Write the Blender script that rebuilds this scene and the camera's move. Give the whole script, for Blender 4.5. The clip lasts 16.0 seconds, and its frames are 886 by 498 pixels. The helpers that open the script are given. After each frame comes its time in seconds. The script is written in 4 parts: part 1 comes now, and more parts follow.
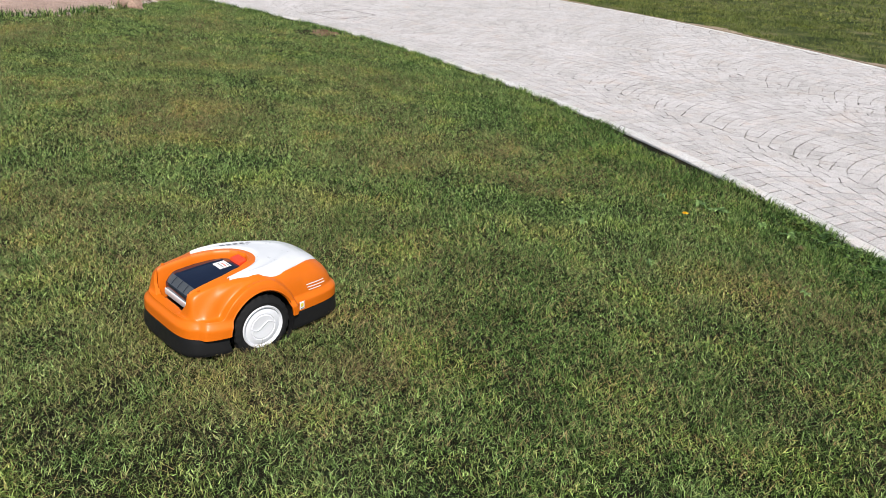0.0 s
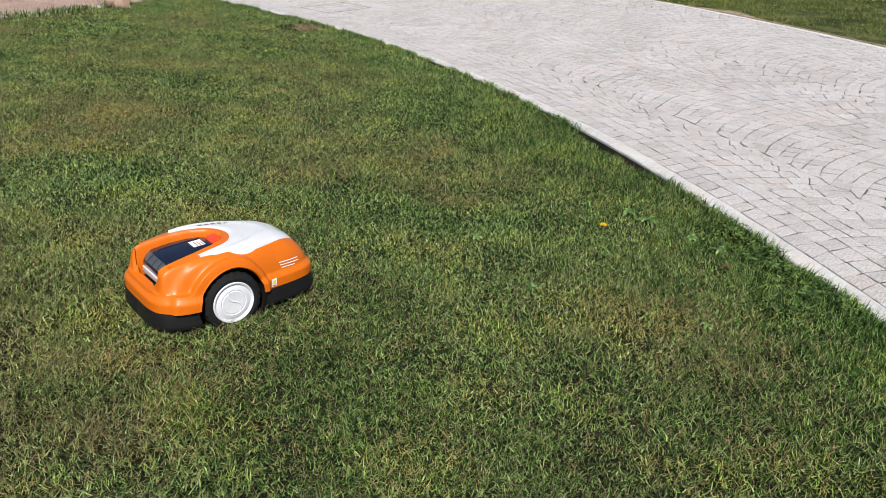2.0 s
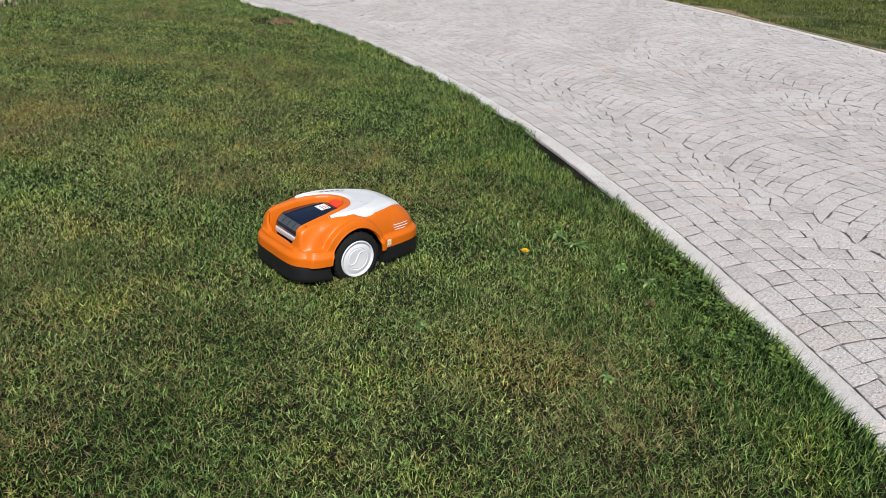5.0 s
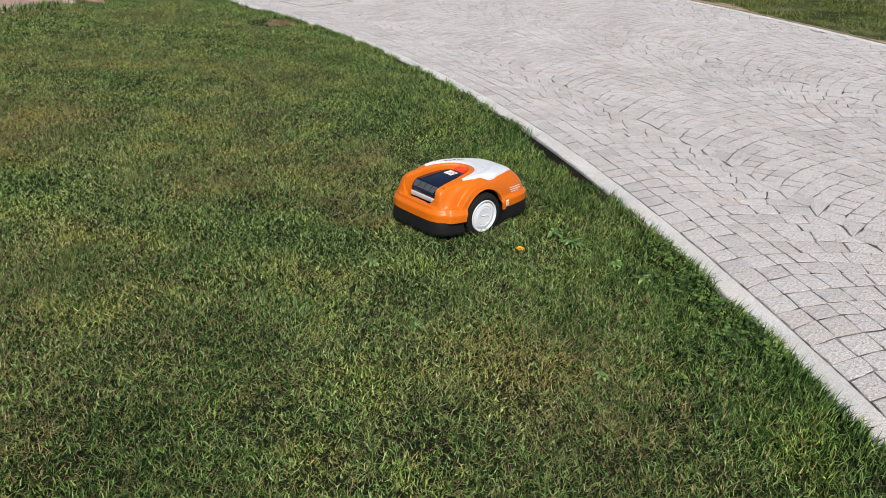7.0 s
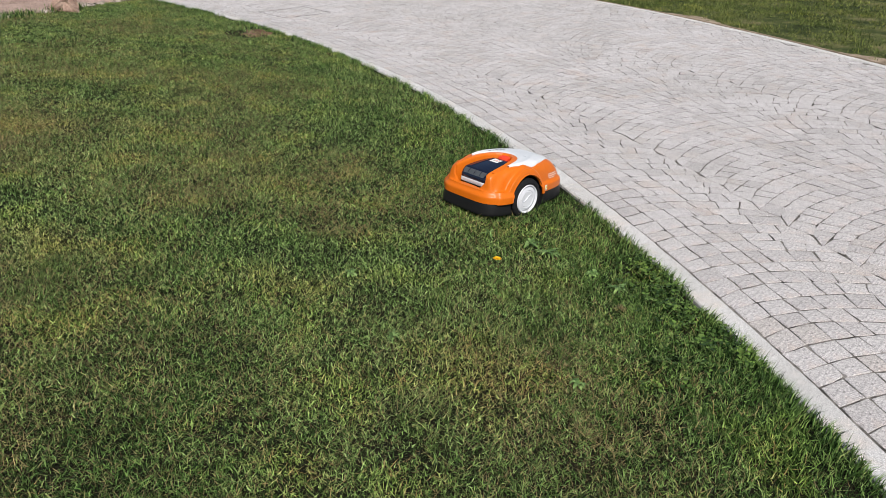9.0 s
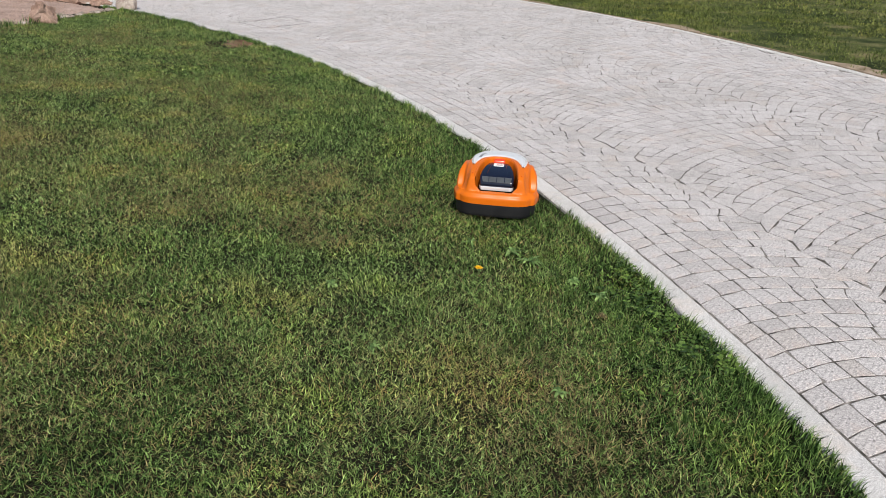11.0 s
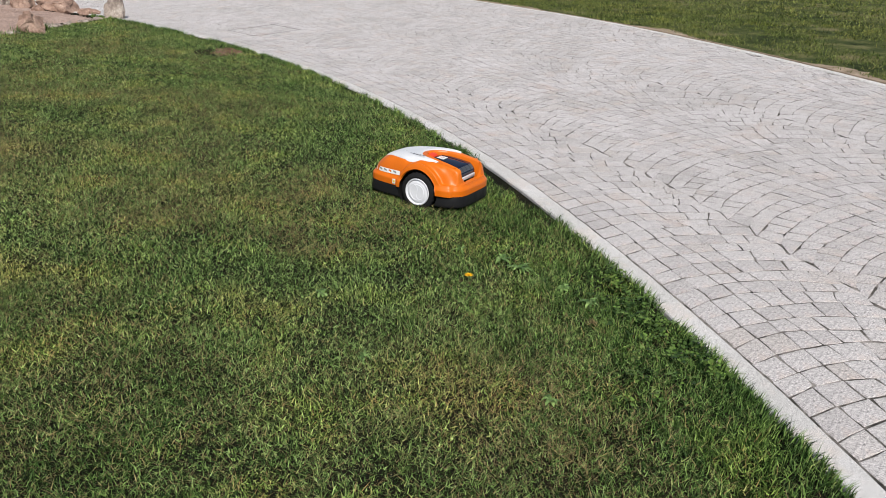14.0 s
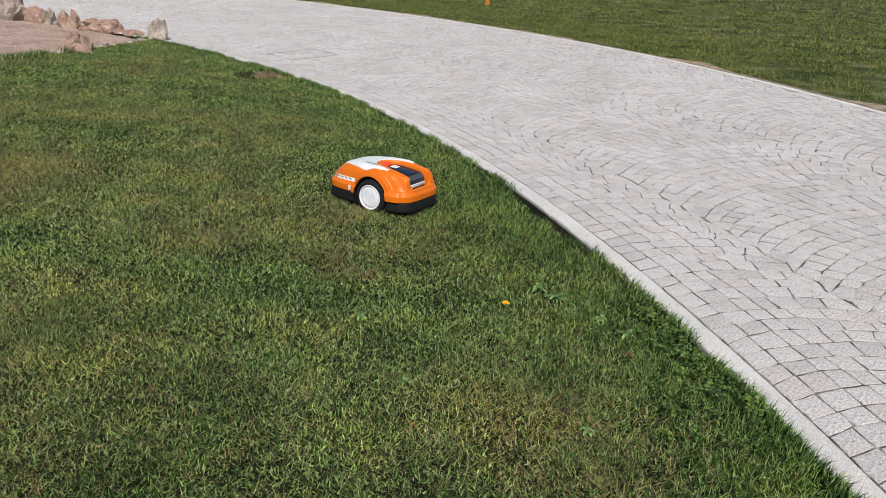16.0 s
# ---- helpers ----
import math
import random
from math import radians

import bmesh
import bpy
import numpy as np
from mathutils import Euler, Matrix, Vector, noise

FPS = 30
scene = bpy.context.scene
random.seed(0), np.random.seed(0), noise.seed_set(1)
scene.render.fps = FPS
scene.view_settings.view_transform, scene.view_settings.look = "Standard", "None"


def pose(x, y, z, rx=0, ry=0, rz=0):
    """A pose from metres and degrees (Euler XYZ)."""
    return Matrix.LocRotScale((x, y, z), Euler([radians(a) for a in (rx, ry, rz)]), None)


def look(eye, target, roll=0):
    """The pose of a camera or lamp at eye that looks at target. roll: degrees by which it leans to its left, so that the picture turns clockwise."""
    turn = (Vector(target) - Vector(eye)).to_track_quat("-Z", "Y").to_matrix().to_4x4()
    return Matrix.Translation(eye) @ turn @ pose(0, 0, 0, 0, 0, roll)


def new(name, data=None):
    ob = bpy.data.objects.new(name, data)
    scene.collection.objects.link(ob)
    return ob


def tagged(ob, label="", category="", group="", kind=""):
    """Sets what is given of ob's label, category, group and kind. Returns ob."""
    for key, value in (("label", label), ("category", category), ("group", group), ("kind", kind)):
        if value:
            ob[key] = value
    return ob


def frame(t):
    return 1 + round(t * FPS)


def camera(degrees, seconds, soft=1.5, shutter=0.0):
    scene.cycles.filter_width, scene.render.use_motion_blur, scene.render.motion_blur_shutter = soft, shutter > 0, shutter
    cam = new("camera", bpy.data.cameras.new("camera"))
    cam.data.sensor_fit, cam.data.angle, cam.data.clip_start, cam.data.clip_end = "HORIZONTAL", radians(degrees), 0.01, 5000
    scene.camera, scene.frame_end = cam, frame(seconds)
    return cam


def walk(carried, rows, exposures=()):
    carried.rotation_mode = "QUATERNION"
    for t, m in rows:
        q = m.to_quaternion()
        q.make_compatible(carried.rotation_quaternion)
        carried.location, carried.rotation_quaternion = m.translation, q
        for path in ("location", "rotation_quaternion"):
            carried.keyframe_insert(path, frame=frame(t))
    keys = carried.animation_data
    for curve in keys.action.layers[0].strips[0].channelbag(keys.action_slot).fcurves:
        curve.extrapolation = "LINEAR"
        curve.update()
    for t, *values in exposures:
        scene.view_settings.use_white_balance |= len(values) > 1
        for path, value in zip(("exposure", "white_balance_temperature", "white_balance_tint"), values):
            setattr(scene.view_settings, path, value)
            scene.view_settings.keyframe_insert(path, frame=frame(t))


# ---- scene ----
cam = camera(58.0, 16.0, soft=0.7)
PATH = [
    (0, (0.38, 0.101, 1.484), (0.378, 1.961, 0.748), 4.9),
    (0.5, (0.64, 0.181, 1.492), (0.575, 2.034, 0.744), 4.1),
    (1, (0.841, 0.387, 1.465), (0.761, 2.236, 0.707), 3.9),
    (1.5, (1.019, 0.571, 1.477), (0.944, 2.421, 0.721), 3.9),
    (2, (1.253, 0.689, 1.474), (1.12, 2.533, 0.712), 3.0),
    (2.5, (1.406, 0.874, 1.473), (1.23, 2.712, 0.705), 2.7),
    (3, (1.544, 1.032, 1.489), (1.385, 2.875, 0.727), 3.3),
    (3.5, (1.692, 1.083, 1.496), (1.543, 2.926, 0.733), 3.8),
    (4, (1.73, 1.129, 1.502), (1.569, 2.97, 0.736), 4.0),
    (4.2, (1.724, 1.148, 1.502), (1.564, 2.987, 0.732), 4.0),
    (6.5, (1.768, 1.158, 1.504), (1.578, 2.987, 0.719), 2.8),
    (7, (1.776, 1.16, 1.508), (1.597, 2.991, 0.723), 2.6),
    (7.5, (1.772, 1.149, 1.513), (1.609, 2.982, 0.73), 2.7),
    (8, (1.775, 1.14, 1.515), (1.623, 2.976, 0.737), 2.8),
    (8.5, (1.776, 1.14, 1.515), (1.633, 2.98, 0.745), 2.9),
    (9, (1.779, 1.14, 1.517), (1.653, 2.986, 0.758), 3.1),
    (9.5, (1.78, 1.146, 1.517), (1.671, 2.998, 0.77), 3.2),
    (10, (1.779, 1.14, 1.516), (1.683, 2.996, 0.778), 3.2),
    (12.5, (1.824, 1.169, 1.522), (1.742, 3.027, 0.786), 2.7),
    (13, (1.819, 1.163, 1.522), (1.744, 3.022, 0.787), 2.6),
    (13.5, (1.814, 1.162, 1.526), (1.743, 3.022, 0.793), 2.5),
    (14, (1.806, 1.16, 1.53), (1.735, 3.023, 0.805), 2.5),
    (14.5, (1.792, 1.146, 1.532), (1.713, 3.012, 0.817), 2.5),
    (15, (1.769, 1.13, 1.534), (1.677, 3.0, 0.831), 2.8),
    (15.5, (1.762, 1.124, 1.539), (1.652, 2.998, 0.848), 3.2),
    (16, (1.745, 1.113, 1.554), (1.606, 2.992, 0.884), 3.5),
]
walk(cam, [(t, look(eye, target, roll)) for t, eye, target, roll in PATH],
     exposures=[(0.0, 0.45), (1.5, 0.4), (3.0, 0.28), (4.2, 0.22), (7.0, 0.19), (16.0, 0.17)])

# ---- world, sun, exposure ----
SUN_AZ, SUN_EL = radians(-82.0), radians(47.0)
world = bpy.data.worlds.new("world")
scene.world = world
world.use_nodes = True
wn = world.node_tree
sky = wn.nodes.new("ShaderNodeTexSky")
sky.sky_type, sky.sun_disc = "NISHITA", False
sky.sun_elevation, sky.sun_rotation = SUN_EL, math.pi / 2 - SUN_AZ
wn.links.new(sky.outputs[0], wn.nodes["Background"].inputs[0])
wn.nodes["Background"].inputs[1].default_value = 0.07
sun_data = bpy.data.lights.new("sun", "SUN")
sun_data.energy, sun_data.angle, sun_data.color = 4.35, radians(0.6), (1.0, 0.955, 0.89)
sun = new("sun", sun_data)
SUN_DIR = Vector((math.cos(SUN_EL) * math.cos(SUN_AZ), math.cos(SUN_EL) * math.sin(SUN_AZ), math.sin(SUN_EL)))
sun.matrix_world = look(SUN_DIR * 40, (0, 0, 0))


# ---- materials ----
def material(name, rough=0.6, metal=0.0, spec=0.5):
    m = bpy.data.materials.new(name)
    m.use_nodes = True
    n = m.node_tree.nodes
    b = n["Principled BSDF"]
    b.inputs["Roughness"].default_value, b.inputs["Metallic"].default_value = rough, metal
    b.inputs["Specular IOR Level"].default_value = spec
    return m, m.node_tree, b


def tex(nt, kind, scale, coord="Object", detail=4.0, rough=0.6):
    c = nt.nodes.new("ShaderNodeTexCoord")
    t = nt.nodes.new(kind)
    t.inputs["Scale"].default_value = scale
    if "Detail" in t.inputs:
        t.inputs["Detail"].default_value, t.inputs["Roughness"].default_value = detail, rough
    nt.links.new(c.outputs[coord], t.inputs["Vector"])
    return t


def ramp(nt, fac, stops):
    r = nt.nodes.new("ShaderNodeValToRGB")
    r.color_ramp.elements[0].position, r.color_ramp.elements[0].color = stops[0][0], (*stops[0][1], 1)
    r.color_ramp.elements[1].position, r.color_ramp.elements[1].color = stops[-1][0], (*stops[-1][1], 1)
    for p, c in stops[1:-1]:
        e = r.color_ramp.elements.new(p)
        e.color = (*c, 1)
    nt.links.new(fac, r.inputs[0])
    return r.outputs[0]


def mixed(nt, a, b, fac, blend="MIX"):
    m = nt.nodes.new("ShaderNodeMix")
    m.data_type, m.blend_type = "RGBA", blend
    for sock, v in ((m.inputs[0], fac), (m.inputs[6], a), (m.inputs[7], b)):
        if isinstance(v, (int, float)):
            sock.default_value = v
        elif isinstance(v, tuple):
            sock.default_value = (*v, 1)
        else:
            nt.links.new(v, sock)
    return m.outputs[2]


def bump(nt, bsdf, height, strength, distance):
    b = nt.nodes.new("ShaderNodeBump")
    b.inputs["Strength"].default_value, b.inputs["Distance"].default_value = strength, distance
    nt.links.new(height, b.inputs["Height"])
    nt.links.new(b.outputs[0], bsdf.inputs["Normal"])


def plastic(name, colour, rough, spec=0.5, grain=0.06, dirt=(0.25, 0.2, 0.12)):
    m, nt, b = material(name, rough, 0.0, spec)
    n1 = tex(nt, "ShaderNodeTexNoise", 14.0, detail=6)
    n2 = tex(nt, "ShaderNodeTexNoise", 160.0, detail=3)
    lo = tuple(c * (1 - grain) for c in colour)
    col = ramp(nt, n1.outputs[0], [(0.35, lo), (0.65, colour)])
    col = mixed(nt, col, dirt, ramp(nt, n2.outputs[0], [(0.66, (0, 0, 0)), (0.8, (0.25, 0.25, 0.25))]))
    nt.links.new(col, b.inputs["Base Color"])
    r = ramp(nt, n1.outputs[0], [(0.3, (rough * 0.8,) * 3), (0.7, (min(1, rough * 1.3),) * 3)])
    nt.links.new(r, b.inputs["Roughness"])
    bump(nt, b, n2.outputs[0], 0.04, 0.002)
    return m


def island_value(nt):
    """A random value for each loose piece, whether it is an object or an island of a mesh."""
    g, o = nt.nodes.new("ShaderNodeNewGeometry"), nt.nodes.new("ShaderNodeObjectInfo")
    a = nt.nodes.new("ShaderNodeMath")
    a.operation = "ADD"
    nt.links.new(g.outputs["Random Per Island"], a.inputs[0])
    nt.links.new(o.outputs["Random"], a.inputs[1])
    f = nt.nodes.new("ShaderNodeMath")
    f.operation = "FRACT"
    nt.links.new(a.outputs[0], f.inputs[0])
    return f.outputs[0]


def leaf_material(name, dark, light, dry, dry_share=0.35, patch=0.9, spec=0.3, middle=None):
    m, nt, b = material(name, 0.5, 0.0, spec)
    v = island_value(nt)
    middle = middle or tuple((a + b) / 2 for a, b in zip(dark, light))
    # wide spread from dark to light: blade colour also carries shade within the turf
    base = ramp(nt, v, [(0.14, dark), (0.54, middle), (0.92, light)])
    big = tex(nt, "ShaderNodeTexNoise", patch, detail=5, rough=0.65)
    mid = tex(nt, "ShaderNodeTexNoise", patch * 6.0, detail=3)
    patches = ramp(nt, big.outputs[0], [(0.42, (0.0,) * 3), (0.72, (0.75,) * 3)])
    fine = ramp(nt, mid.outputs[0], [(0.45, (0.15,) * 3), (0.7, (1.0,) * 3)])
    area = mixed(nt, patches, fine, 1.0, "MULTIPLY")
    some = ramp(nt, v, [(0.0, (0.2,) * 3), (1.0 - dry_share, (0.45,) * 3), (1.0, (1.0,) * 3)])
    share = mixed(nt, area, some, 1.0, "MULTIPLY")
    scattered = ramp(nt, v, [(0.93, (0.0,) * 3), (0.95, (0.6,) * 3)])
    share = mixed(nt, share, scattered, 1.0, "ADD")
    col = mixed(nt, base, dry, share)
    # darker and lighter blotches at tuft size, painted-in shade between clumps
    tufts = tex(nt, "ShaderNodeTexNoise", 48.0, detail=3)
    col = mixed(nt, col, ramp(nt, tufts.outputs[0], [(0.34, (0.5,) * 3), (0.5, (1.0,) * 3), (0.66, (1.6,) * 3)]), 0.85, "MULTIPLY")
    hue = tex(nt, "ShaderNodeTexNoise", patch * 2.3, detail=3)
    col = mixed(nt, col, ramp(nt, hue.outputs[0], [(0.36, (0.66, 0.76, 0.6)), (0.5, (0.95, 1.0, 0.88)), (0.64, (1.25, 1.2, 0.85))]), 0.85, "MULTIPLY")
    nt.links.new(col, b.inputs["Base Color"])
    tr = nt.nodes.new("ShaderNodeBsdfTranslucent")
    nt.links.new(mixed(nt, col, (1.0, 1.25, 0.5), 1.0, "MULTIPLY"), tr.inputs[0])
    mx = nt.nodes.new("ShaderNodeMixShader")
    mx.inputs[0].default_value = 0.11
    nt.links.new(b.outputs[0], mx.inputs[1])
    nt.links.new(tr.outputs[0], mx.inputs[2])
    nt.links.new(mx.outputs[0], nt.nodes["Material Output"].inputs[0])
    return m


def granite(name, light, dark, warm, fleck):
    m, nt, b = material(name, 0.75, 0.0, 0.35)
    v = island_value(nt)
    tone = ramp(nt, v, [(0.0, dark), (0.45, light), (0.8, light), (1.0, warm)])
    c = tex(nt, "ShaderNodeTexVoronoi", fleck, "Object")
    n = tex(nt, "ShaderNodeTexNoise", fleck * 0.5, detail=5, rough=0.8)
    big = tex(nt, "ShaderNodeTexNoise", 1.3, detail=4)
    speck = ramp(nt, n.outputs[0], [(0.36, (0.25,) * 3), (0.47, (0.9,) * 3), (0.62, (1.15,) * 3)])
    col = mixed(nt, tone, speck, 0.8, "MULTIPLY")
    coarse = tex(nt, "ShaderNodeTexNoise", fleck * 0.85, detail=4, rough=0.85)
    col = mixed(nt, col, ramp(nt, coarse.outputs[0], [(0.38, (0.36,) * 3), (0.47, (0.96,) * 3), (0.6, (1.55,) * 3)]), 1.0, "MULTIPLY")
    tooled = tex(nt, "ShaderNodeTexNoise", fleck * 0.6, detail=5, rough=0.9)
    col = mixed(nt, col, ramp(nt, tooled.outputs[0], [(0.36, (0.5,) * 3), (0.48, (0.97,) * 3), (0.62, (1.3,) * 3)]), 0.7, "MULTIPLY")
    rust = tex(nt, "ShaderNodeTexNoise", 3.4, detail=5, rough=0.7)
    col = mixed(nt, col, (1.0, 0.86, 0.76), ramp(nt, rust.outputs[0], [(0.54, (0.0,) * 3), (0.72, (0.7,) * 3)]), "MULTIPLY")
    worn = tex(nt, "ShaderNodeTexNoise", fleck * 0.13, detail=4, rough=0.8)
    col = mixed(nt, col, ramp(nt, worn.outputs[0], [(0.35, (0.82,) * 3), (0.5, (1.0,) * 3), (0.65, (1.08,) * 3)]), 0.8, "MULTIPLY")
    col = mixed(nt, col, ramp(nt, c.outputs["Color"], [(0.2, (0.82,) * 3), (0.8, (1.08,) * 3)]), 0.6, "MULTIPLY")
    col = mixed(nt, col, ramp(nt, big.outputs[0], [(0.35, (0.86, 0.85, 0.83)), (0.7, (1.05, 1.04, 1.04))]), 0.8, "MULTIPLY")
    nt.links.new(col, b.inputs["Base Color"])
    bump(nt, b, n.outputs[0], 0.5, 0.004)
    return m


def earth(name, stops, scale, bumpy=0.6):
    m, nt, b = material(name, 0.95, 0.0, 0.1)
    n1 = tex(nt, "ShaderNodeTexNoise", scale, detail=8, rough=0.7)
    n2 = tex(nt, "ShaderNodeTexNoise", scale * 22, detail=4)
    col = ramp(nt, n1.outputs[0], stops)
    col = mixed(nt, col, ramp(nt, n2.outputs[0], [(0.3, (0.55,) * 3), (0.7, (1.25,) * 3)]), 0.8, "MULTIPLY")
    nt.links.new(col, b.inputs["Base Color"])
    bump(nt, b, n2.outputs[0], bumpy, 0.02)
    return m


ORANGE = plastic("orange_plastic", (0.64, 0.14, 0.006), 0.38, 0.3)
WHITE = plastic("white_plastic", (0.66, 0.67, 0.69), 0.3)
RIM_WHITE = plastic("rim_plastic", (0.68, 0.69, 0.73), 0.4)
BLACK = plastic("black_plastic", (0.009, 0.009, 0.01), 0.5, 0.3, dirt=(0.04, 0.034, 0.025))
RUBBER = plastic("rubber", (0.01, 0.01, 0.011), 0.75, 0.25, dirt=(0.05, 0.045, 0.03))
NAVY = plastic("smoked_cover", (0.008, 0.012, 0.028), 0.08, 0.6, grain=0.2)
SMOKE = plastic("smoke_grey_plastic", (0.075, 0.082, 0.09), 0.12, 0.6, grain=0.3)
SILVER = plastic("silver_plastic", (0.6, 0.62, 0.64), 0.3)
RED = plastic("red_plastic", (0.75, 0.06, 0.02), 0.3)
IRON = plastic("iron", (0.14, 0.13, 0.12), 0.6)
PAPER = plastic("label_white", (0.8, 0.8, 0.78), 0.5)
INK = plastic("label_grey", (0.2, 0.2, 0.22), 0.5)
YELLOW = plastic("label_yellow", (0.75, 0.6, 0.05), 0.5)
# near-black darks and bright lights paint in the shade that blades barely cast
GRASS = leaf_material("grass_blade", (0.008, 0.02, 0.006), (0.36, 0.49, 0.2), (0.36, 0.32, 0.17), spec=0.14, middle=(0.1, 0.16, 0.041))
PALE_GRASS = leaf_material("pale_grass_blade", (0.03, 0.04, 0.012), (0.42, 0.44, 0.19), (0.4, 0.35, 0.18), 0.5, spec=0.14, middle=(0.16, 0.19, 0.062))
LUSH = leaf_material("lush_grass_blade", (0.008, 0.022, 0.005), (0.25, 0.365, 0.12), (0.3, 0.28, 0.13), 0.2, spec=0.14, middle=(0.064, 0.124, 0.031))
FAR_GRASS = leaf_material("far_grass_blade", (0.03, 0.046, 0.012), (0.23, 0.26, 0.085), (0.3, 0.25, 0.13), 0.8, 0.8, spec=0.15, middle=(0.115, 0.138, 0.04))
STRAW = leaf_material("straw", (0.1, 0.07, 0.035), (0.34, 0.27, 0.14), (0.24, 0.15, 0.08), 0.3, spec=0.2)
PETAL = plastic("petal", (0.85, 0.5, 0.01), 0.6, 0.2)
POST_PAINT = plastic("faded_orange_paint", (0.5, 0.17, 0.03), 0.7, 0.3, 0.3)
CLOVER = leaf_material("clover_leaf", (0.025, 0.052, 0.01), (0.12, 0.19, 0.045), (0.16, 0.22, 0.07), 0.1)
WEED = leaf_material("weed_leaf", (0.07, 0.13, 0.04), (0.25, 0.36, 0.13), (0.28, 0.35, 0.16), 0.1)
SETT = granite("sett_granite", (0.5, 0.478, 0.476), (0.425, 0.403, 0.4), (0.46, 0.428, 0.412), 260.0)
KERB = granite("kerb_granite", (0.56, 0.55, 0.54), (0.51, 0.5, 0.495), (0.56, 0.54, 0.525), 420.0)
JOINT = earth("joint_sand", [(0.36, (0.035, 0.032, 0.029)), (0.47, (0.11, 0.1, 0.09)), (0.61, (0.34, 0.31, 0.285))], 11.0)
# the deep shade between blades is put into this soil's near-black colour
SHADED_SOIL = earth("shaded_turf_soil", [(0.3, (0.006, 0.007, 0.003)), (0.5, (0.011, 0.011, 0.006)), (0.75, (0.026, 0.02, 0.012))], 3.0)
TURF = earth("far_turf", [(0.38, (0.02, 0.03, 0.01)), (0.47, (0.055, 0.07, 0.023)), (0.54, (0.1, 0.11, 0.04)), (0.64, (0.18, 0.155, 0.08))], 1.5, 1.0)
SAND = earth("pink_gravel", [(0.3, (0.29, 0.205, 0.17)), (0.7, (0.48, 0.36, 0.305))], 2.0, 0.9)
WORN = earth("worn_soil", [(0.3, (0.06, 0.035, 0.022)), (0.5, (0.17, 0.1, 0.065)), (0.7, (0.3, 0.21, 0.15))], 5.0)
BARE = earth("bare_sand", [(0.3, (0.2, 0.15, 0.1)), (0.7, (0.48, 0.38, 0.29))], 5.0)


def rock_material(name, a, b_, c):
    m, nt, b = material(name, 0.9, 0.0, 0.2)
    n1 = tex(nt, "ShaderNodeTexNoise", 4.0, detail=8, rough=0.7)
    n2 = tex(nt, "ShaderNodeTexNoise", 40.0, detail=5)
    col = ramp(nt, n1.outputs[0], [(0.3, a), (0.5, b_), (0.7, c)])
    col = mixed(nt, col, ramp(nt, n2.outputs[0], [(0.3, (0.65,) * 3), (0.65, (1.15,) * 3)]), 0.8, "MULTIPLY")
    nt.links.new(col, b.inputs["Base Color"])
    bump(nt, b, n2.outputs[0], 0.6, 0.03)
    return m


ROCK_PINK = rock_material("pink_rock", (0.14, 0.085, 0.065), (0.33, 0.22, 0.17), (0.48, 0.35, 0.28))
ROCK_PALE = rock_material("pale_rock", (0.12, 0.095, 0.08), (0.34, 0.28, 0.24), (0.58, 0.52, 0.46))


# ---- mesh helpers ----
def mesh_arrays(name, verts, faces, mat, smooth=False):
    """A mesh from an array of vertices and arrays of faces (each n x corners)."""
    me = bpy.data.meshes.new(name)
    me.vertices.add(len(verts))
    me.vertices.foreach_set("co", np.asarray(verts, np.float32).ravel())
    loops = np.concatenate([np.asarray(f).ravel() for f in faces]).astype(np.int32)
    sizes = np.concatenate([np.full(len(f), np.asarray(f).shape[1]) for f in faces]).astype(np.int32)
    starts = np.concatenate([[0], np.cumsum(sizes)[:-1]]).astype(np.int32)
    me.loops.add(len(loops))
    me.loops.foreach_set("vertex_index", loops)
    me.polygons.add(len(sizes))
    me.polygons.foreach_set("loop_start", starts)
    me.materials.append(mat)
    me.update(calc_edges=True)
    me.polygons.foreach_set("use_smooth", np.full(len(sizes), smooth))
    return me


def part(name, bm, mat, parent=None, label="", angle=40.0):
    me = bpy.data.meshes.new(name)
    bmesh.ops.recalc_face_normals(bm, faces=bm.faces)
    bm.to_mesh(me)
    bm.free()
    me.materials.append(mat)
    for p in me.polygons:
        p.use_smooth = True
    me.set_sharp_from_angle(angle=radians(angle))
    ob = new(name, me)
    ob.parent = parent
    if label:
        tagged(ob, label)
    return ob


def grid(bm, rows, close_u=False, close_v=False):
    """Quads between rows of points."""
    vs = [[bm.verts.new(p) for p in row] for row in rows]
    nu, nv = len(vs), len(vs[0])
    for i in range(nu if close_u else nu - 1):
        for j in range(nv if close_v else nv - 1):
            bm.faces.new((vs[i][j], vs[(i + 1) % nu][j], vs[(i + 1) % nu][(j + 1) % nv], vs[i][(j + 1) % nv]))
    return vs


def loft(sections, cap=True):
    bm = bmesh.new()
    vs = grid(bm, sections, close_v=True)
    if cap:
        bm.faces.new(vs[0])
        bm.faces.new(vs[-1])
    return bm


def rounded(w, h, r, n=4):
    """A closed outline of a rounded rectangle of half sizes w, h."""
    out = []
    r = min(r, w, h)
    for k, (sx, sy) in enumerate(((1, 1), (-1, 1), (-1, -1), (1, -1))):
        for i in range(n + 1):
            a = radians(90 * k + 90 * i / n)
            out.append((sx * (w - r) + r * math.cos(a), sy * (h - r) + r * math.sin(a)))
    return out


def lathe_y(profile, steps=48):
    """A surface of revolution about the y axis from (radius, y) pairs."""
    bm = bmesh.new()
    rows = [[(r * math.cos(2 * math.pi * k / steps), y, r * math.sin(2 * math.pi * k / steps)) for k in range(steps)] for r, y in profile]
    grid(bm, rows, close_v=True)
    bmesh.ops.remove_doubles(bm, verts=bm.verts, dist=1e-5)
    return bm


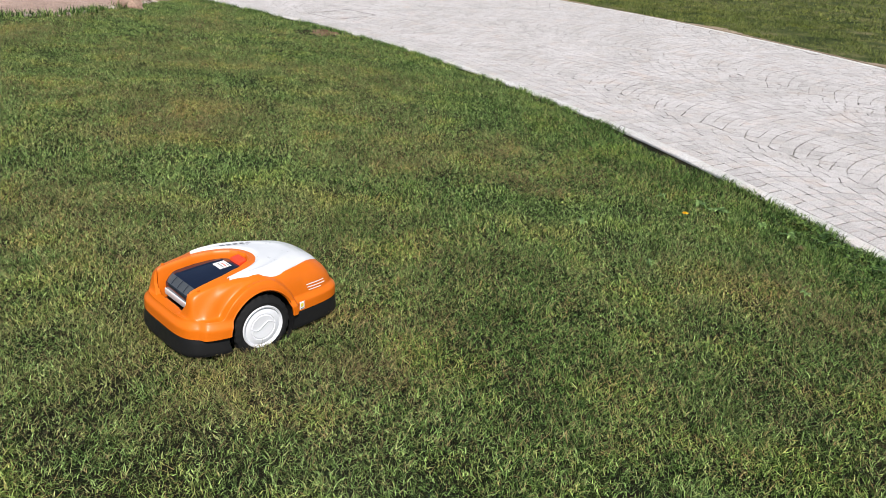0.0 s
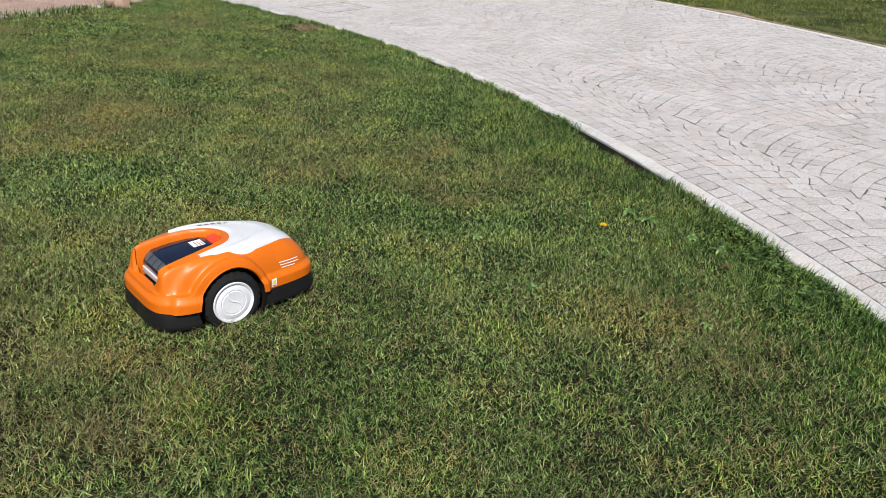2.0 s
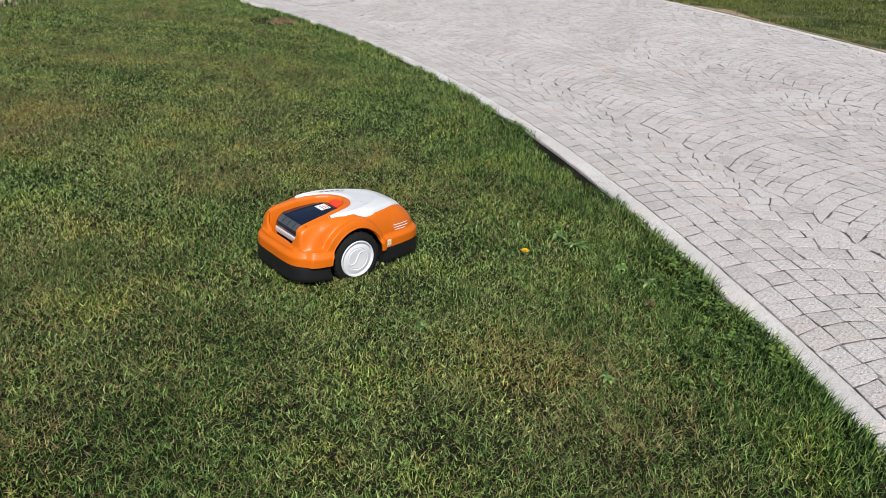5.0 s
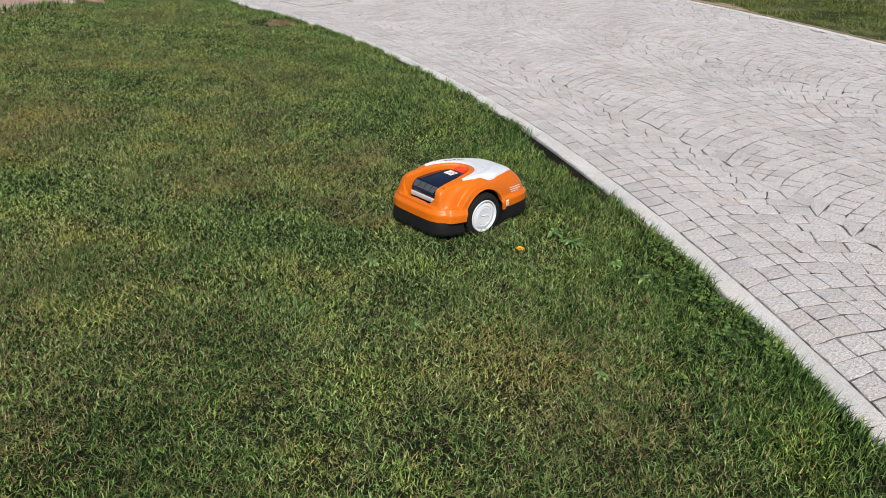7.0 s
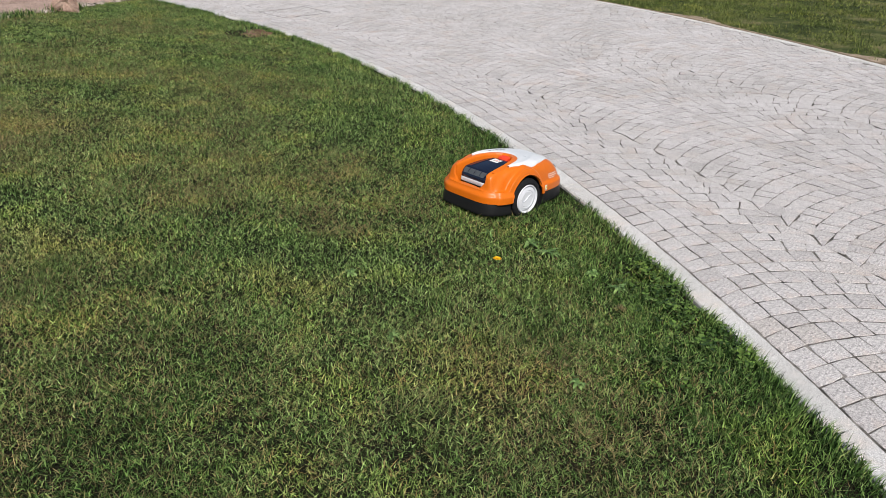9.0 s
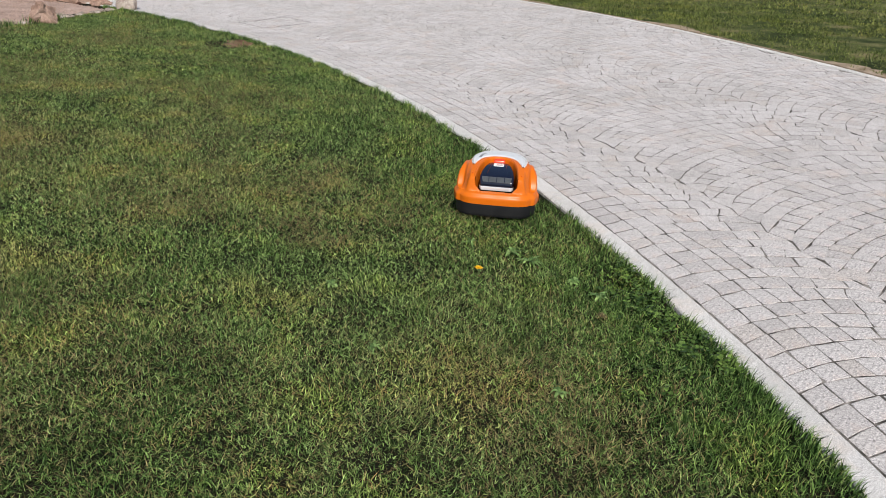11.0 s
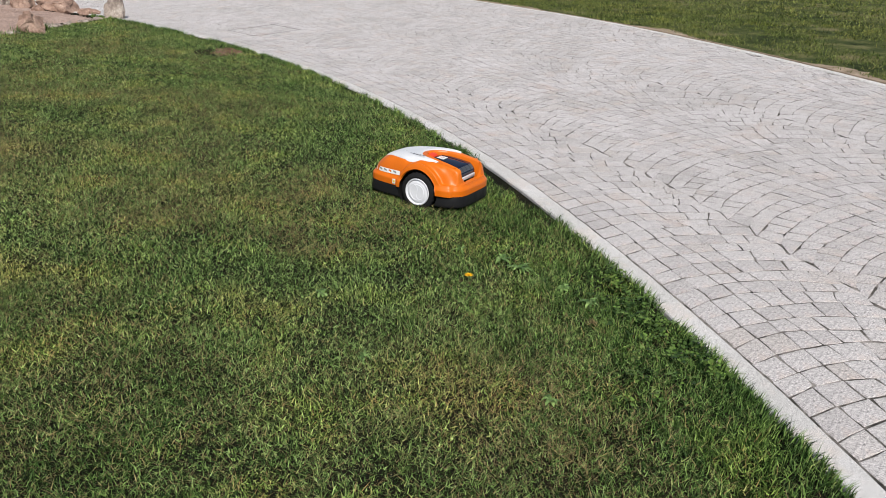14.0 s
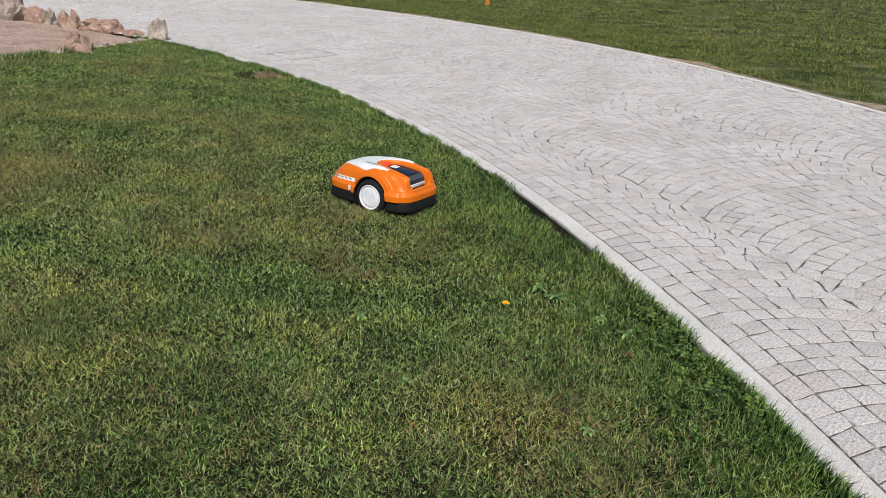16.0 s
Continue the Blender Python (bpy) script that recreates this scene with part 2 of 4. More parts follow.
# ---- the plan: a lawn inside a driveway that runs round a circle ----
CX, CY, RADIUS = -16.49, -0.96, 19.91
FX, FY, FAR_R = -17.04, 2.46, 23.82


def height(d):
    """The ground's height by the distance outside the lawn's edge: flat lawn, then a drive that climbs away from it."""
    u = np.clip(np.asarray(d, float) - 0.5, 0, None)
    rise = np.where(u < 0.8, 0.053 * u * u, 0.034 + 0.085 * (np.minimum(u, 4.8) - 0.8)) + 0.03 * np.clip(u - 4.8, 0, 60)
    return 0.022 + rise


def at(d, phi):
    return CX + (RADIUS + d) * np.cos(phi), CY + (RADIUS + d) * np.sin(phi)


def far_d(phi):
    """How far the drive's far edge lies outside the lawn's edge."""
    dx, dy = FX - CX, FY - CY
    along = dx * np.cos(phi) + dy * np.sin(phi)
    return along + np.sqrt(FAR_R ** 2 - dx * dx - dy * dy + along ** 2) - RADIUS


LAWN_Z = -0.012


def bank(d):
    """The lawn's height, with near-black soil banked up against the kerb as its strip of shade."""
    return LAWN_Z + 0.028 * np.clip((d + 0.09) / 0.08, 0, 1) ** 1.5


def ground_z(d, phi):
    return np.where(d < 0.0, bank(d), np.where(d < far_d(phi) + 0.1, height(d) - 0.06, height(d) - 0.01))


def bed_edge(x, y):
    """Positive inside the gravel bed, metres from its rim."""
    rim = np.interp(y, [8.5, 9.6, 10.4, 11.4, 12.8, 14.0, 15.3, 16.5], [-16.0, -8.0, -6.0, -5.1, -4.95, -4.85, -4.7, -4.6])
    return rim - x + 0.06 * np.sin(7.0 * y) + 0.04 * np.sin(17.0 * y + x)


def build_ground():
    ds = np.concatenate([[-19.5], np.arange(-19, -6, 1.0), np.arange(-6, -0.25, 0.25), [-0.1, -0.07, -0.04, -0.012, 0.012], np.arange(0.25, 5.1, 0.4), [5.14, 5.18], np.arange(5.5, 16, 0.6), [18, 22, 30, 45, 70, 120, 220, 500, 1500, 4000]])
    phis = np.linspace(0, 2 * math.pi, 361)[:-1]
    D, P = np.meshgrid(ds, phis, indexing="ij")
    edge = far_d(P)
    D = np.where(D < 0.2, D, np.where(D < 5.1, D * edge / 5.05, D + edge - 5.05))
    X, Y = at(D, P)
    Z = ground_z(D, P)
    soft = np.array([noise.noise((x * 0.8, y * 0.8, 0)) for x, y in zip(X.ravel(), Y.ravel())]).reshape(X.shape)
    Z = Z + np.where((D < -0.3) | (D > edge + 0.5), 0.008 * soft, 0)
    n, m = X.shape
    i, j = np.meshgrid(np.arange(n - 1), np.arange(m), indexing="ij")
    q = np.stack([i * m + j, (i + 1) * m + j, (i + 1) * m + (j + 1) % m, i * m + (j + 1) % m], -1).reshape(-1, 4)
    me = mesh_arrays("ground", np.stack([X, Y, Z], -1).reshape(-1, 3), [q], SHADED_SOIL, True)
    tagged(new("ground", me), "soil and thatch under the lawn, coloured near black for the shade between blades", "ground", kind="structure")


build_ground()


def build_far_lawn():
    """The turf of the lawn across the drive."""
    phis = np.radians(np.arange(-30, 110.1, 0.5))
    ds = np.concatenate([[0.128], np.arange(0.3, 12, 0.5), np.arange(12, 60, 2.0)])
    D, P = np.meshgrid(ds, phis, indexing="ij")
    D = D + far_d(P)
    X, Y = at(D, P)
    n, m = X.shape
    i, j = np.meshgrid(np.arange(n - 1), np.arange(m - 1), indexing="ij")
    q = np.stack([i * m + j, (i + 1) * m + j, (i + 1) * m + j + 1, i * m + j + 1], -1).reshape(-1, 4)
    me = mesh_arrays("far_lawn", np.stack([X, Y, height(D) + 0.004], -1).reshape(-1, 3), [q], TURF, True)
    tagged(new("far_lawn", me), "patchy green and brown turf across the drive", "lawn", kind="structure")


build_far_lawn()


# ---- the robotic lawn mower ----
A_HALF, X_MID, WHEEL_Z, ARCH = 0.336, 0.062, 0.096, 0.139
PROUD, LIP = 0.014, 0.016
RIM_Z = 0.102
WHEEL_Y = 0.226
RIDGE_X = (-0.25, -0.2, -0.12, -0.05, 0.02, 0.1, 0.18, 0.26, 0.32, 0.37, 0.41)
RIDGE_Z = (0.26, 0.269, 0.282, 0.29, 0.292, 0.289, 0.283, 0.273, 0.261, 0.247, 0.231)


def eased(v):
    v = np.clip(v, 0, 1)
    return v * v * (3 - 2 * v)


def bumper(z):
    """How far the lower band of the shell swells out at the height z."""
    return PROUD * eased((0.162 - np.asarray(z)) / 0.026)


def half_width(x):
    s = np.clip((np.asarray(x) + 0.12) / 0.52, 0, 1)
    return 0.219 - 0.045 * s * s * (3 - 2 * s)


def gauge(x, y):
    return ((np.abs(x - X_MID) / A_HALF) ** 4.6 + (np.abs(y) / half_width(x)) ** 4.6) ** (1 / 4.6)


def dome(r, m=6.0):
    return (1 - np.clip(r, 0, 1) ** m) ** (1 / 2.6)


def fullness(x):
    """How boxy the shell is: square at the back, rounder at the nose."""
    return np.interp(x, [-0.28, 0.0, 0.2, 0.4], [24.0, 14.0, 7.0, 5.5])


def shell_z(x, y):
    x, y = np.asarray(x, float), np.asarray(y, float)
    ridge = np.interp(x, RIDGE_X, RIDGE_Z) - 0.3 * np.clip(np.abs(y) - 0.03, 0, None) ** 2 * 2.0
    z = RIM_Z + (ridge - RIM_Z) * dome(gauge(x, y), fullness(x))
    # the back is a narrower tower that stands on a shelf, which rises over the wheels as fenders
    shelf = np.maximum(0.168 - 0.06 * np.clip(np.abs(y) - 0.15, 0, 1), WHEEL_Z + np.sqrt(np.clip(0.17 ** 2 - x * x, 0, None)))
    low = np.minimum(z, shelf)
    aside = eased((np.abs(y) / half_width(x) - 0.7) / 0.13) * np.interp(x, [0.0, 0.13], [1, 0])
    behind = eased(((X_MID - x) / A_HALF - 0.895) / 0.06)
    return z + (low - z) * np.maximum(aside, behind)


def well(x):
    return np.interp(x, [-0.3, -0.2, -0.1, -0.02, 0.03, 0.052, 0.064], [0.122, 0.12, 0.11, 0.09, 0.062, 0.036, 0.0])


def side_y(x, z):
    lo, hi = 0.0, float(half_width(x))
    for _ in range(40):
        mid = (lo + hi) / 2
        lo, hi = (mid, hi) if float(shell_z(x, mid)) > z else (lo, mid)
    return lo


def outline(n):
    pts = []
    for k in range(n):
        a = 2 * math.pi * k / n
        c, s = math.cos(a), math.sin(a)
        X, Y = math.copysign(abs(c) ** (2 / 4.6), c), math.copysign(abs(s) ** (2 / 4.6), s)
        pts.append((X, Y))
    # even spacing along the rim
    dense = np.array(pts + pts[:1]) * (A_HALF, 0.2)
    run = np.concatenate([[0], np.cumsum(np.hypot(*np.diff(dense, axis=0).T))])
    want = np.linspace(0, run[-1], n + 1)[:-1]
    return np.stack([np.interp(want, run, dense[:, 0]), np.interp(want, run, dense[:, 1])], -1) / (A_HALF, 0.2)


def arch_cut(bm):
    """Opens the sides round the wheels."""
    for v in bm.verts:
        if abs(v.co.y) > 0.11:
            dx, dz = v.co.x, v.co.z - WHEEL_Z
            rho = math.hypot(dx, dz)
            if abs(rho - ARCH) < 0.0035 and rho > 0:
                v.co.x, v.co.z = dx / rho * ARCH, WHEEL_Z + dz / rho * ARCH
    gone = [f for f in bm.faces if any(abs(v.co.y) > 0.11 and math.hypot(v.co.x, v.co.z - WHEEL_Z) < ARCH - 0.0008 for v in f.verts)]
    bmesh.ops.delete(bm, geom=gone, context="FACES")


def build_shell(mower):
    ring = outline(360)
    qs = np.linspace(dome(0.86), 0, 36)
    radii = np.concatenate([np.linspace(0.02, 0.6, 24)[:-1], np.linspace(0.6, 0.86, 44)[:-1], (1 - qs ** 2.6) ** (1 / 6.0)])
    rows = []
    for r in radii:
        X = X_MID + A_HALF * r * ring[:, 0]
        Y = half_width(X) * r * ring[:, 1]
        Z = shell_z(X, Y)
        if r > 0.9999:
            Z = np.full_like(X, RIM_Z)
        # lower band that stands proud like a bumper
        proud = bumper(Z) * (r > 0.9)
        X, Y = X + proud * ring[:, 0], Y + proud * ring[:, 1]
        # fender lip round the wheel
        rho = np.hypot(X, Z - WHEEL_Z)
        lip = LIP * eased((0.19 + 0.25 * np.clip(-X - 0.03, 0, 0.2) - 0.2 * np.clip(X - 0.02, 0, 0.1) - rho) / 0.013) * (np.abs(Y) > 0.15)
        Y = Y + np.sign(Y) * lip
        # the open well at the back for the control cover
        inside = (np.abs(Y) < well(X)) & (X < 0.062)
        Z = np.where(inside & (X > -0.236), np.minimum(Z, 0.132), Z)
        Z = np.where(inside & (X <= -0.236), np.minimum(Z, 0.167 + 1.2 * np.clip(np.abs(Y) - 0.09, 0, None)), Z)
        rows.append(np.stack([X, Y, Z], -1).tolist())
    rows.append([(x - 0.01 * a, y - 0.01 * b, RIM_Z - 0.006) for (x, y, z), (a, b) in zip(rows[-1], ring)])
    bm = bmesh.new()
    vs = grid(bm, rows, close_v=True)
    bm.faces.new(vs[0])
    # soft corners where the tower meets its shelf
    soft = [v for v in bm.verts if v.co.x < -0.06 and abs(v.co.y) > 0.132 and 0.152 < v.co.z < 0.275]
    for _ in range(5):
        bmesh.ops.smooth_vert(bm, verts=soft, factor=0.5, use_axis_x=True, use_axis_y=True, use_axis_z=True)
    arch_cut(bm)
    return part("shell", bm, ORANGE, mower, "glossy orange plastic body shell", 28)


def build_skirt(mower):
    ring = outline(300)
    rows = []
    for z, grow in ((0.108, -0.008), (0.1, -0.001), (0.085, 0.001), (0.06, 0.003), (0.045, 0.004), (0.034, 0.002), (0.03, -0.006), (0.032, -0.02)):
        X = X_MID + A_HALF * ring[:, 0]
        Y = half_width(X) * ring[:, 1] + (grow + PROUD) * ring[:, 1]
        X = X + (grow + PROUD) * ring[:, 0]
        rows.append(np.stack([X, Y, np.full_like(X, z)], -1).tolist())
    # finer steps down the side, so that the wheel opening is round
    fine = []
    for a, b in zip(rows[:-1], rows[1:]):
        for k in range(4):
            fine.append([tuple(p + (q - p) * k / 4 for p, q in zip(u, v)) for u, v in zip(a, b)])
    fine.append(rows[-1])
    bm = bmesh.new()
    grid(bm, fine, close_v=True)
    arch_cut(bm)
    return part("skirt", bm, BLACK, mower, "matt black lower skirt", 30)


def build_well(mower):
    """The clean wall and lip of the open well."""
    xs = np.concatenate([np.linspace(-0.234, 0.02, 40), np.linspace(0.024, 0.0638, 18)])
    path = [(x, float(well(x))) for x in xs] + [(x, -float(well(x))) for x in xs[::-1]]
    rows = []
    for k, (x, y) in enumerate(path):
        a, b = path[max(k - 1, 0)], path[min(k + 1, len(path) - 1)]
        t = Vector((b[0] - a[0], b[1] - a[1]))
        t = t.normalized() if t.length else Vector((0, -1))
        nx, ny = -t.y, t.x
        top = float(shell_z(x + nx * 0.004, y + ny * 0.004))
        drop = 0.0
        ring = [(-0.006, 0.128), (-0.004, top - 0.012 - drop), (-0.001, top - 0.002 - drop), (0.003, top + 0.0022 - drop), (0.008, float(shell_z(x + nx * 0.008, y + ny * 0.008)) + 0.0016 - drop), (0.012, float(shell_z(x + nx * 0.012, y + ny * 0.012)) - 0.003 - drop)]
        rows.append([(x + nx * o, y + ny * o, z) for o, z in ring])
    bm = bmesh.new()
    grid(bm, rows)
    part("well_rim", bm, ORANGE, mower, "orange rim round the control well", 40)


def build_hood(mower):
    inner = [(-0.1, 0.14), (-0.06, 0.132), (-0.02, 0.119), (0.02, 0.104), (0.055, 0.082), (0.078, 0.05), (0.088, 0.02), (0.09, 0.0)]
    outer = [(-0.1, 0.147), (-0.035, 0.163), (0.03, 0.177), (0.1, 0.172), (0.18, 0.149), (0.26, 0.116), (0.345, 0.074), (0.368, 0.0)]
    cols = []
    for (ax, ay), (bx, by) in list(zip(inner, outer)) + [((ax, -ay), (bx, -by)) for (ax, ay), (bx, by) in list(zip(inner, outer))[-2::-1]]:
        cols.append((ax, ay, bx, by))
    fine = []
    for (a, b) in zip(cols[:-1], cols[1:]):
        for k in range(6):
            fine.append(tuple(p + (q - p) * k / 6 for p, q in zip(a, b)))
    fine.append(cols[-1])
    fine = [fine[max(0, i - 2):i + 3] for i in range(len(fine))]
    fine = [tuple(sum(c[k] for c in f) / len(f) for k in range(4)) for f in fine]
    rows = []
    for ax, ay, bx, by in fine:
        row = []
        for k in range(25):
            s = k / 24
            x, y = ax + (bx - ax) * s, ay + (by - ay) * s
            edge = min(s, 1 - s)
            # a crease along each flank
            fold = 0.004 * math.exp(-((s - 0.55) / 0.1) ** 2)
            row.append((x, y, float(shell_z(x, y)) + 0.001 + 0.0055 * min(1, edge / 0.08) + fold))
        rows.append([(row[0][0], row[0][1], row[0][2] - 0.008)] + row + [(row[-1][0], row[-1][1], row[-1][2] - 0.008)])
    bm = bmesh.new()
    grid(bm, rows)
    return part("hood", bm, WHITE, mower, "glossy white plastic hood", 40)


def decal(name, mat, parent, side, x0, x1, z0, z1, lift=0.0012, shear=0.0, label=""):
    rows = []
    for i in range(7):
        row = []
        for j in range(4):
            x = x0 + (x1 - x0) * i / 6
            z = z0 + (z1 - z0) * j / 3 + shear * (x - x0)
            bulge = float(bumper(z))
            row.append((x, side * (side_y(x, z) + lift + bulge), z))
        rows.append(row)
    bm = bmesh.new()
    grid(bm, rows)
    return part(name, bm, mat, parent, label)


def top_bar(name, mat, parent, x0, x1, y0, y1, lift=0.0085):
    bm = bmesh.new()
    grid(bm, [[(x, y, float(shell_z(x, y)) + lift) for y in np.linspace(y0, y1, 5)] for x in np.linspace(x0, x1, 5)])
    return part(name, bm, mat, parent)


def build_wheel(mower, side):
    hub = new("wheel")
    hub.parent = mower
    tagged(hub, "driven wheel with a black tyre and white rim")
    s = side
    bm = lathe_y([(0.082, 0.0), (0.096, 0.004 * s), (0.11, -0.002 * s), (0.1145, -0.014 * s), (0.1145, -0.027 * s), (0.1145, -0.033 * s), (0.1145, -0.046 * s), (0.108, -0.056 * s), (0.085, -0.06 * s)], 96)
    for v in bm.verts:
        r = math.hypot(v.co.x, v.co.z)
        if r > 0.1085:
            k = round(math.atan2(v.co.z, v.co.x) / (2 * math.pi) * 96)
            grow = 1 + (0.034 if (k + (2 if abs(v.co.y) > 0.03 else 0)) % 4 < 2 else 0.0)
            v.co.x, v.co.z = v.co.x * grow, v.co.z * grow
    part("tyre", bm, RUBBER, hub, "black rubber tyre with tread blocks", 30)
    bm = lathe_y([(0.0, 0.001 * s), (0.022, 0.0015 * s), (0.045, 0.003 * s), (0.049, 0.0005 * s), (0.052, 0.003 * s), (0.066, 0.001 * s), (0.0725, -0.003 * s), (0.0755, 0.004 * s), (0.081, 0.006 * s), (0.0835, 0.002 * s), (0.0835, -0.02 * s)], 64)
    part("rim", bm, RIM_WHITE, hub, "white moulded plastic rim", 25)
    # raised wave across the rim face
    rows = []
    for i in range(17):
        u = -1 + 2 * i / 16
        x, z = 0.05 * u, 0.014 * math.sin(math.pi * u) + 0.004
        rows.append([(x, 0.0, z - 0.003), (x, 0.0045 * s, z - 0.001), (x, 0.0045 * s, z + 0.001), (x, 0.0, z + 0.003)])
    bm = bmesh.new()
    grid(bm, rows)
    part("rim_wave", bm, RIM_WHITE, hub)
    return hub


def build_mower():
    mower = new("robotic_lawn_mower")
    tagged(mower, "orange and white robotic lawn mower driving over mown grass", "lawn mower")
    build_shell(mower)
    build_skirt(mower)
    build_well(mower)
    build_hood(mower)
    wheels = []
    for side in (-1, 1):
        hub = build_wheel(mower, side)
        hub.location = (0, side * WHEEL_Y, WHEEL_Z)
        wheels.append(hub)
        bm = lathe_y([(ARCH + 0.001, side * 0.222), (ARCH + 0.001, side * 0.13), (0.02, side * 0.128)], 48)
        bmesh.ops.translate(bm, verts=bm.verts, vec=(0, 0, WHEEL_Z))
        part("wheel_arch", bm, BLACK, mower, "black wheel housing")
        rows = []
        for a in np.radians(np.linspace(3, 177, 61)):
            x, z = ARCH * math.cos(a), WHEEL_Z + ARCH * math.sin(a)
            y = side_y(x, max(z, RIM_Z + 0.002)) + LIP + float(bumper(z))
            rows.append([((ARCH + 0.0045 * math.cos(b)) * math.cos(a), side * (y - 0.003 + 0.006 * math.sin(b)), WHEEL_Z + (ARCH + 0.0045 * math.cos(b)) * math.sin(a)) for b in np.linspace(0, 2 * math.pi, 9)[:-1]])
        part("fender_lip", loft(rows), ORANGE, mower, "rounded orange lip over the wheel")
    # underside pan
    bm = loft([[(X_MID + (A_HALF - 0.02) * x, (float(half_width(X_MID + A_HALF * x)) - 0.02) * y if abs(x) > 0.75 else 0.125 * y, z) for x, y in outline(80)] for z in (0.034, 0.095)])
    part("chassis", bm, BLACK, mower, "black chassis pan")
    # black tray under the control cover
    bm = bmesh.new()
    grid(bm, [[(x, k * (float(well(x)) - 0.003), 0.1385) for k in (-1, -0.5, 0, 0.5, 1)] for x in (-0.236, -0.22, -0.2, -0.15, -0.1, -0.06, -0.02, 0.01, 0.03, 0.05)])
    part("tray", bm, BLACK, mower, "black tray inside the control well")
    # control cover
    sections = []
    for x, w, zlo, zhi in ((-0.22, 0.086, 0.189, 0.206), (-0.217, 0.092, 0.185, 0.214), (-0.204, 0.096, 0.18, 0.23), (-0.186, 0.098, 0.17, 0.2435), (-0.18, 0.098, 0.164, 0.2465), (-0.17, 0.097, 0.158, 0.249), (-0.11, 0.09, 0.15, 0.26), (-0.05, 0.076, 0.15, 0.2685), (-0.005, 0.06, 0.15, 0.272), (0.014, 0.048, 0.15, 0.27)):
        h = (zhi - zlo) / 2
        sections.append([(x, y, zlo + h + z) for y, z in rounded(w, h, 0.008)])
    cover = part("control_cover", loft(sections), NAVY, mower, "dark smoked plastic flap over the control panel", 35)
    bm = bmesh.new()
    grid(bm, [[(x - 0.0012, y, z + 0.0012) for y in np.linspace(-w, w, 7)] for x, z, w in ((-0.2165, 0.216, 0.078), (-0.204, 0.2305, 0.084), (-0.19, 0.2405, 0.086))])
    pane = part("window", bm, SMOKE, cover, "grey see-through back edge of the flap")
    for y in (-0.045, 0.0, 0.045):
        bm = bmesh.new()
        grid(bm, [[(x - 0.002, y + k, z + 0.002) for k in (-0.0015, 0.0015)] for x, z in ((-0.2155, 0.217), (-0.204, 0.2305), (-0.191, 0.24))])
        part("rib", bm, NAVY, pane)
    tops = ([-0.207, -0.17, -0.11, -0.05, -0.005], [0.228, 0.2492, 0.2602, 0.2687, 0.2722])
    for sgn in (-1, 1):
        bm = bmesh.new()
        rows = []
        for x in np.linspace(-0.168, -0.01, 9):
            w, z = sgn * float(np.interp(x, [-0.23, -0.01], [0.07, 0.04])), float(np.interp(x, *tops))
            rows.append([(x, w - 0.003, z - 0.001), (x, w - 0.001, z + 0.002), (x, w + 0.001, z + 0.002), (x, w + 0.003, z - 0.001)])
        grid(bm, rows)
        part("cover_ridge", bm, NAVY, cover)
    bm = loft([[(x, y, 0.179 + 0.1 * (x + 0.236) + z) for y, z in rounded(w, 0.01, 0.004)] for x, w in ((-0.226, 0.078), (-0.224, 0.087), (-0.216, 0.093), (-0.205, 0.097), (-0.19, 0.098))])
    part("lip", bm, SILVER, mower, "silver lip under the flap")
    bm = loft([[(x, y, z0 + z) for y, z in rounded(w, h, 0.01)] for x, w, z0, h in ((0.012, 0.028, 0.256, 0.016), (0.018, 0.034, 0.262, 0.019), (0.046, 0.032, 0.269, 0.018), (0.056, 0.024, 0.265, 0.015))])
    part("stop_button", bm, RED, mower, "red stop button")
    bm = bmesh.new()
    grid(bm, [[(x, y, float(np.interp(x, *tops)) + 0.001) for y in (-0.03, 0.03)] for x in (-0.06, -0.05, -0.033, -0.012)])
    lab = part("label", bm, PAPER, cover, "white printed label")
    for k in range(3):
        bm = bmesh.new()
        x = -0.045 + 0.012 * k
        grid(bm, [[(u, y, float(np.interp(u, *tops)) + 0.0018) for y in (-0.026, 0.02 - 0.008 * k)] for u in (x, x + 0.004)])
        part("label_bar", bm, RED if k == 1 else INK, lab)
    for y in (-0.14, 0.14):
        bm = lathe_y([(0.0, 0.0), (0.006, 0.0), (0.006, 0.004), (0.0035, 0.004), (0.003, 0.001), (0.0, 0.001)], 16)
        bmesh.ops.rotate(bm, verts=bm.verts, matrix=Matrix.Rotation(radians(90), 3, "X"))
        bmesh.ops.translate(bm, verts=bm.verts, vec=(-0.205, y, float(shell_z(-0.205, y)) + 0.0005))
        part("screw_cap", bm, ORANGE, mower)
    # writing on the flanks, as bars
    for k, (x0, x1) in enumerate(((0.222, 0.318), (0.226, 0.322), (0.232, 0.3))):
        decal("writing_bar", PAPER, mower, -1, x0, x1, 0.19 - 0.0115 * k, 0.1935 - 0.0115 * k, shear=-0.05)
    badge = decal("badge", PAPER, mower, 1, 0.15, 0.358, 0.166, 0.192, shear=-0.03, label="white badge with grey marks")
    for k in range(4):
        decal("badge_mark", INK if k != 1 else ORANGE, badge, 1, 0.18 + 0.04 * k, 0.204 + 0.04 * k, 0.172 - 0.001 * k, 0.182 - 0.001 * k, lift=0.0018, shear=0.25)
    for side in (-1, 1):
        st = decal("warning_sticker", PAPER, mower, side, 0.174, 0.197, 0.108, 0.14, lift=0.0016, label="white sticker with a yellow triangle")
        decal("warning_sign", YELLOW, st, side, 0.179, 0.192, 0.119, 0.133, lift=0.0024)
        decal("warning_mark", INK, st, side, 0.178, 0.193, 0.11, 0.114, lift=0.0024)
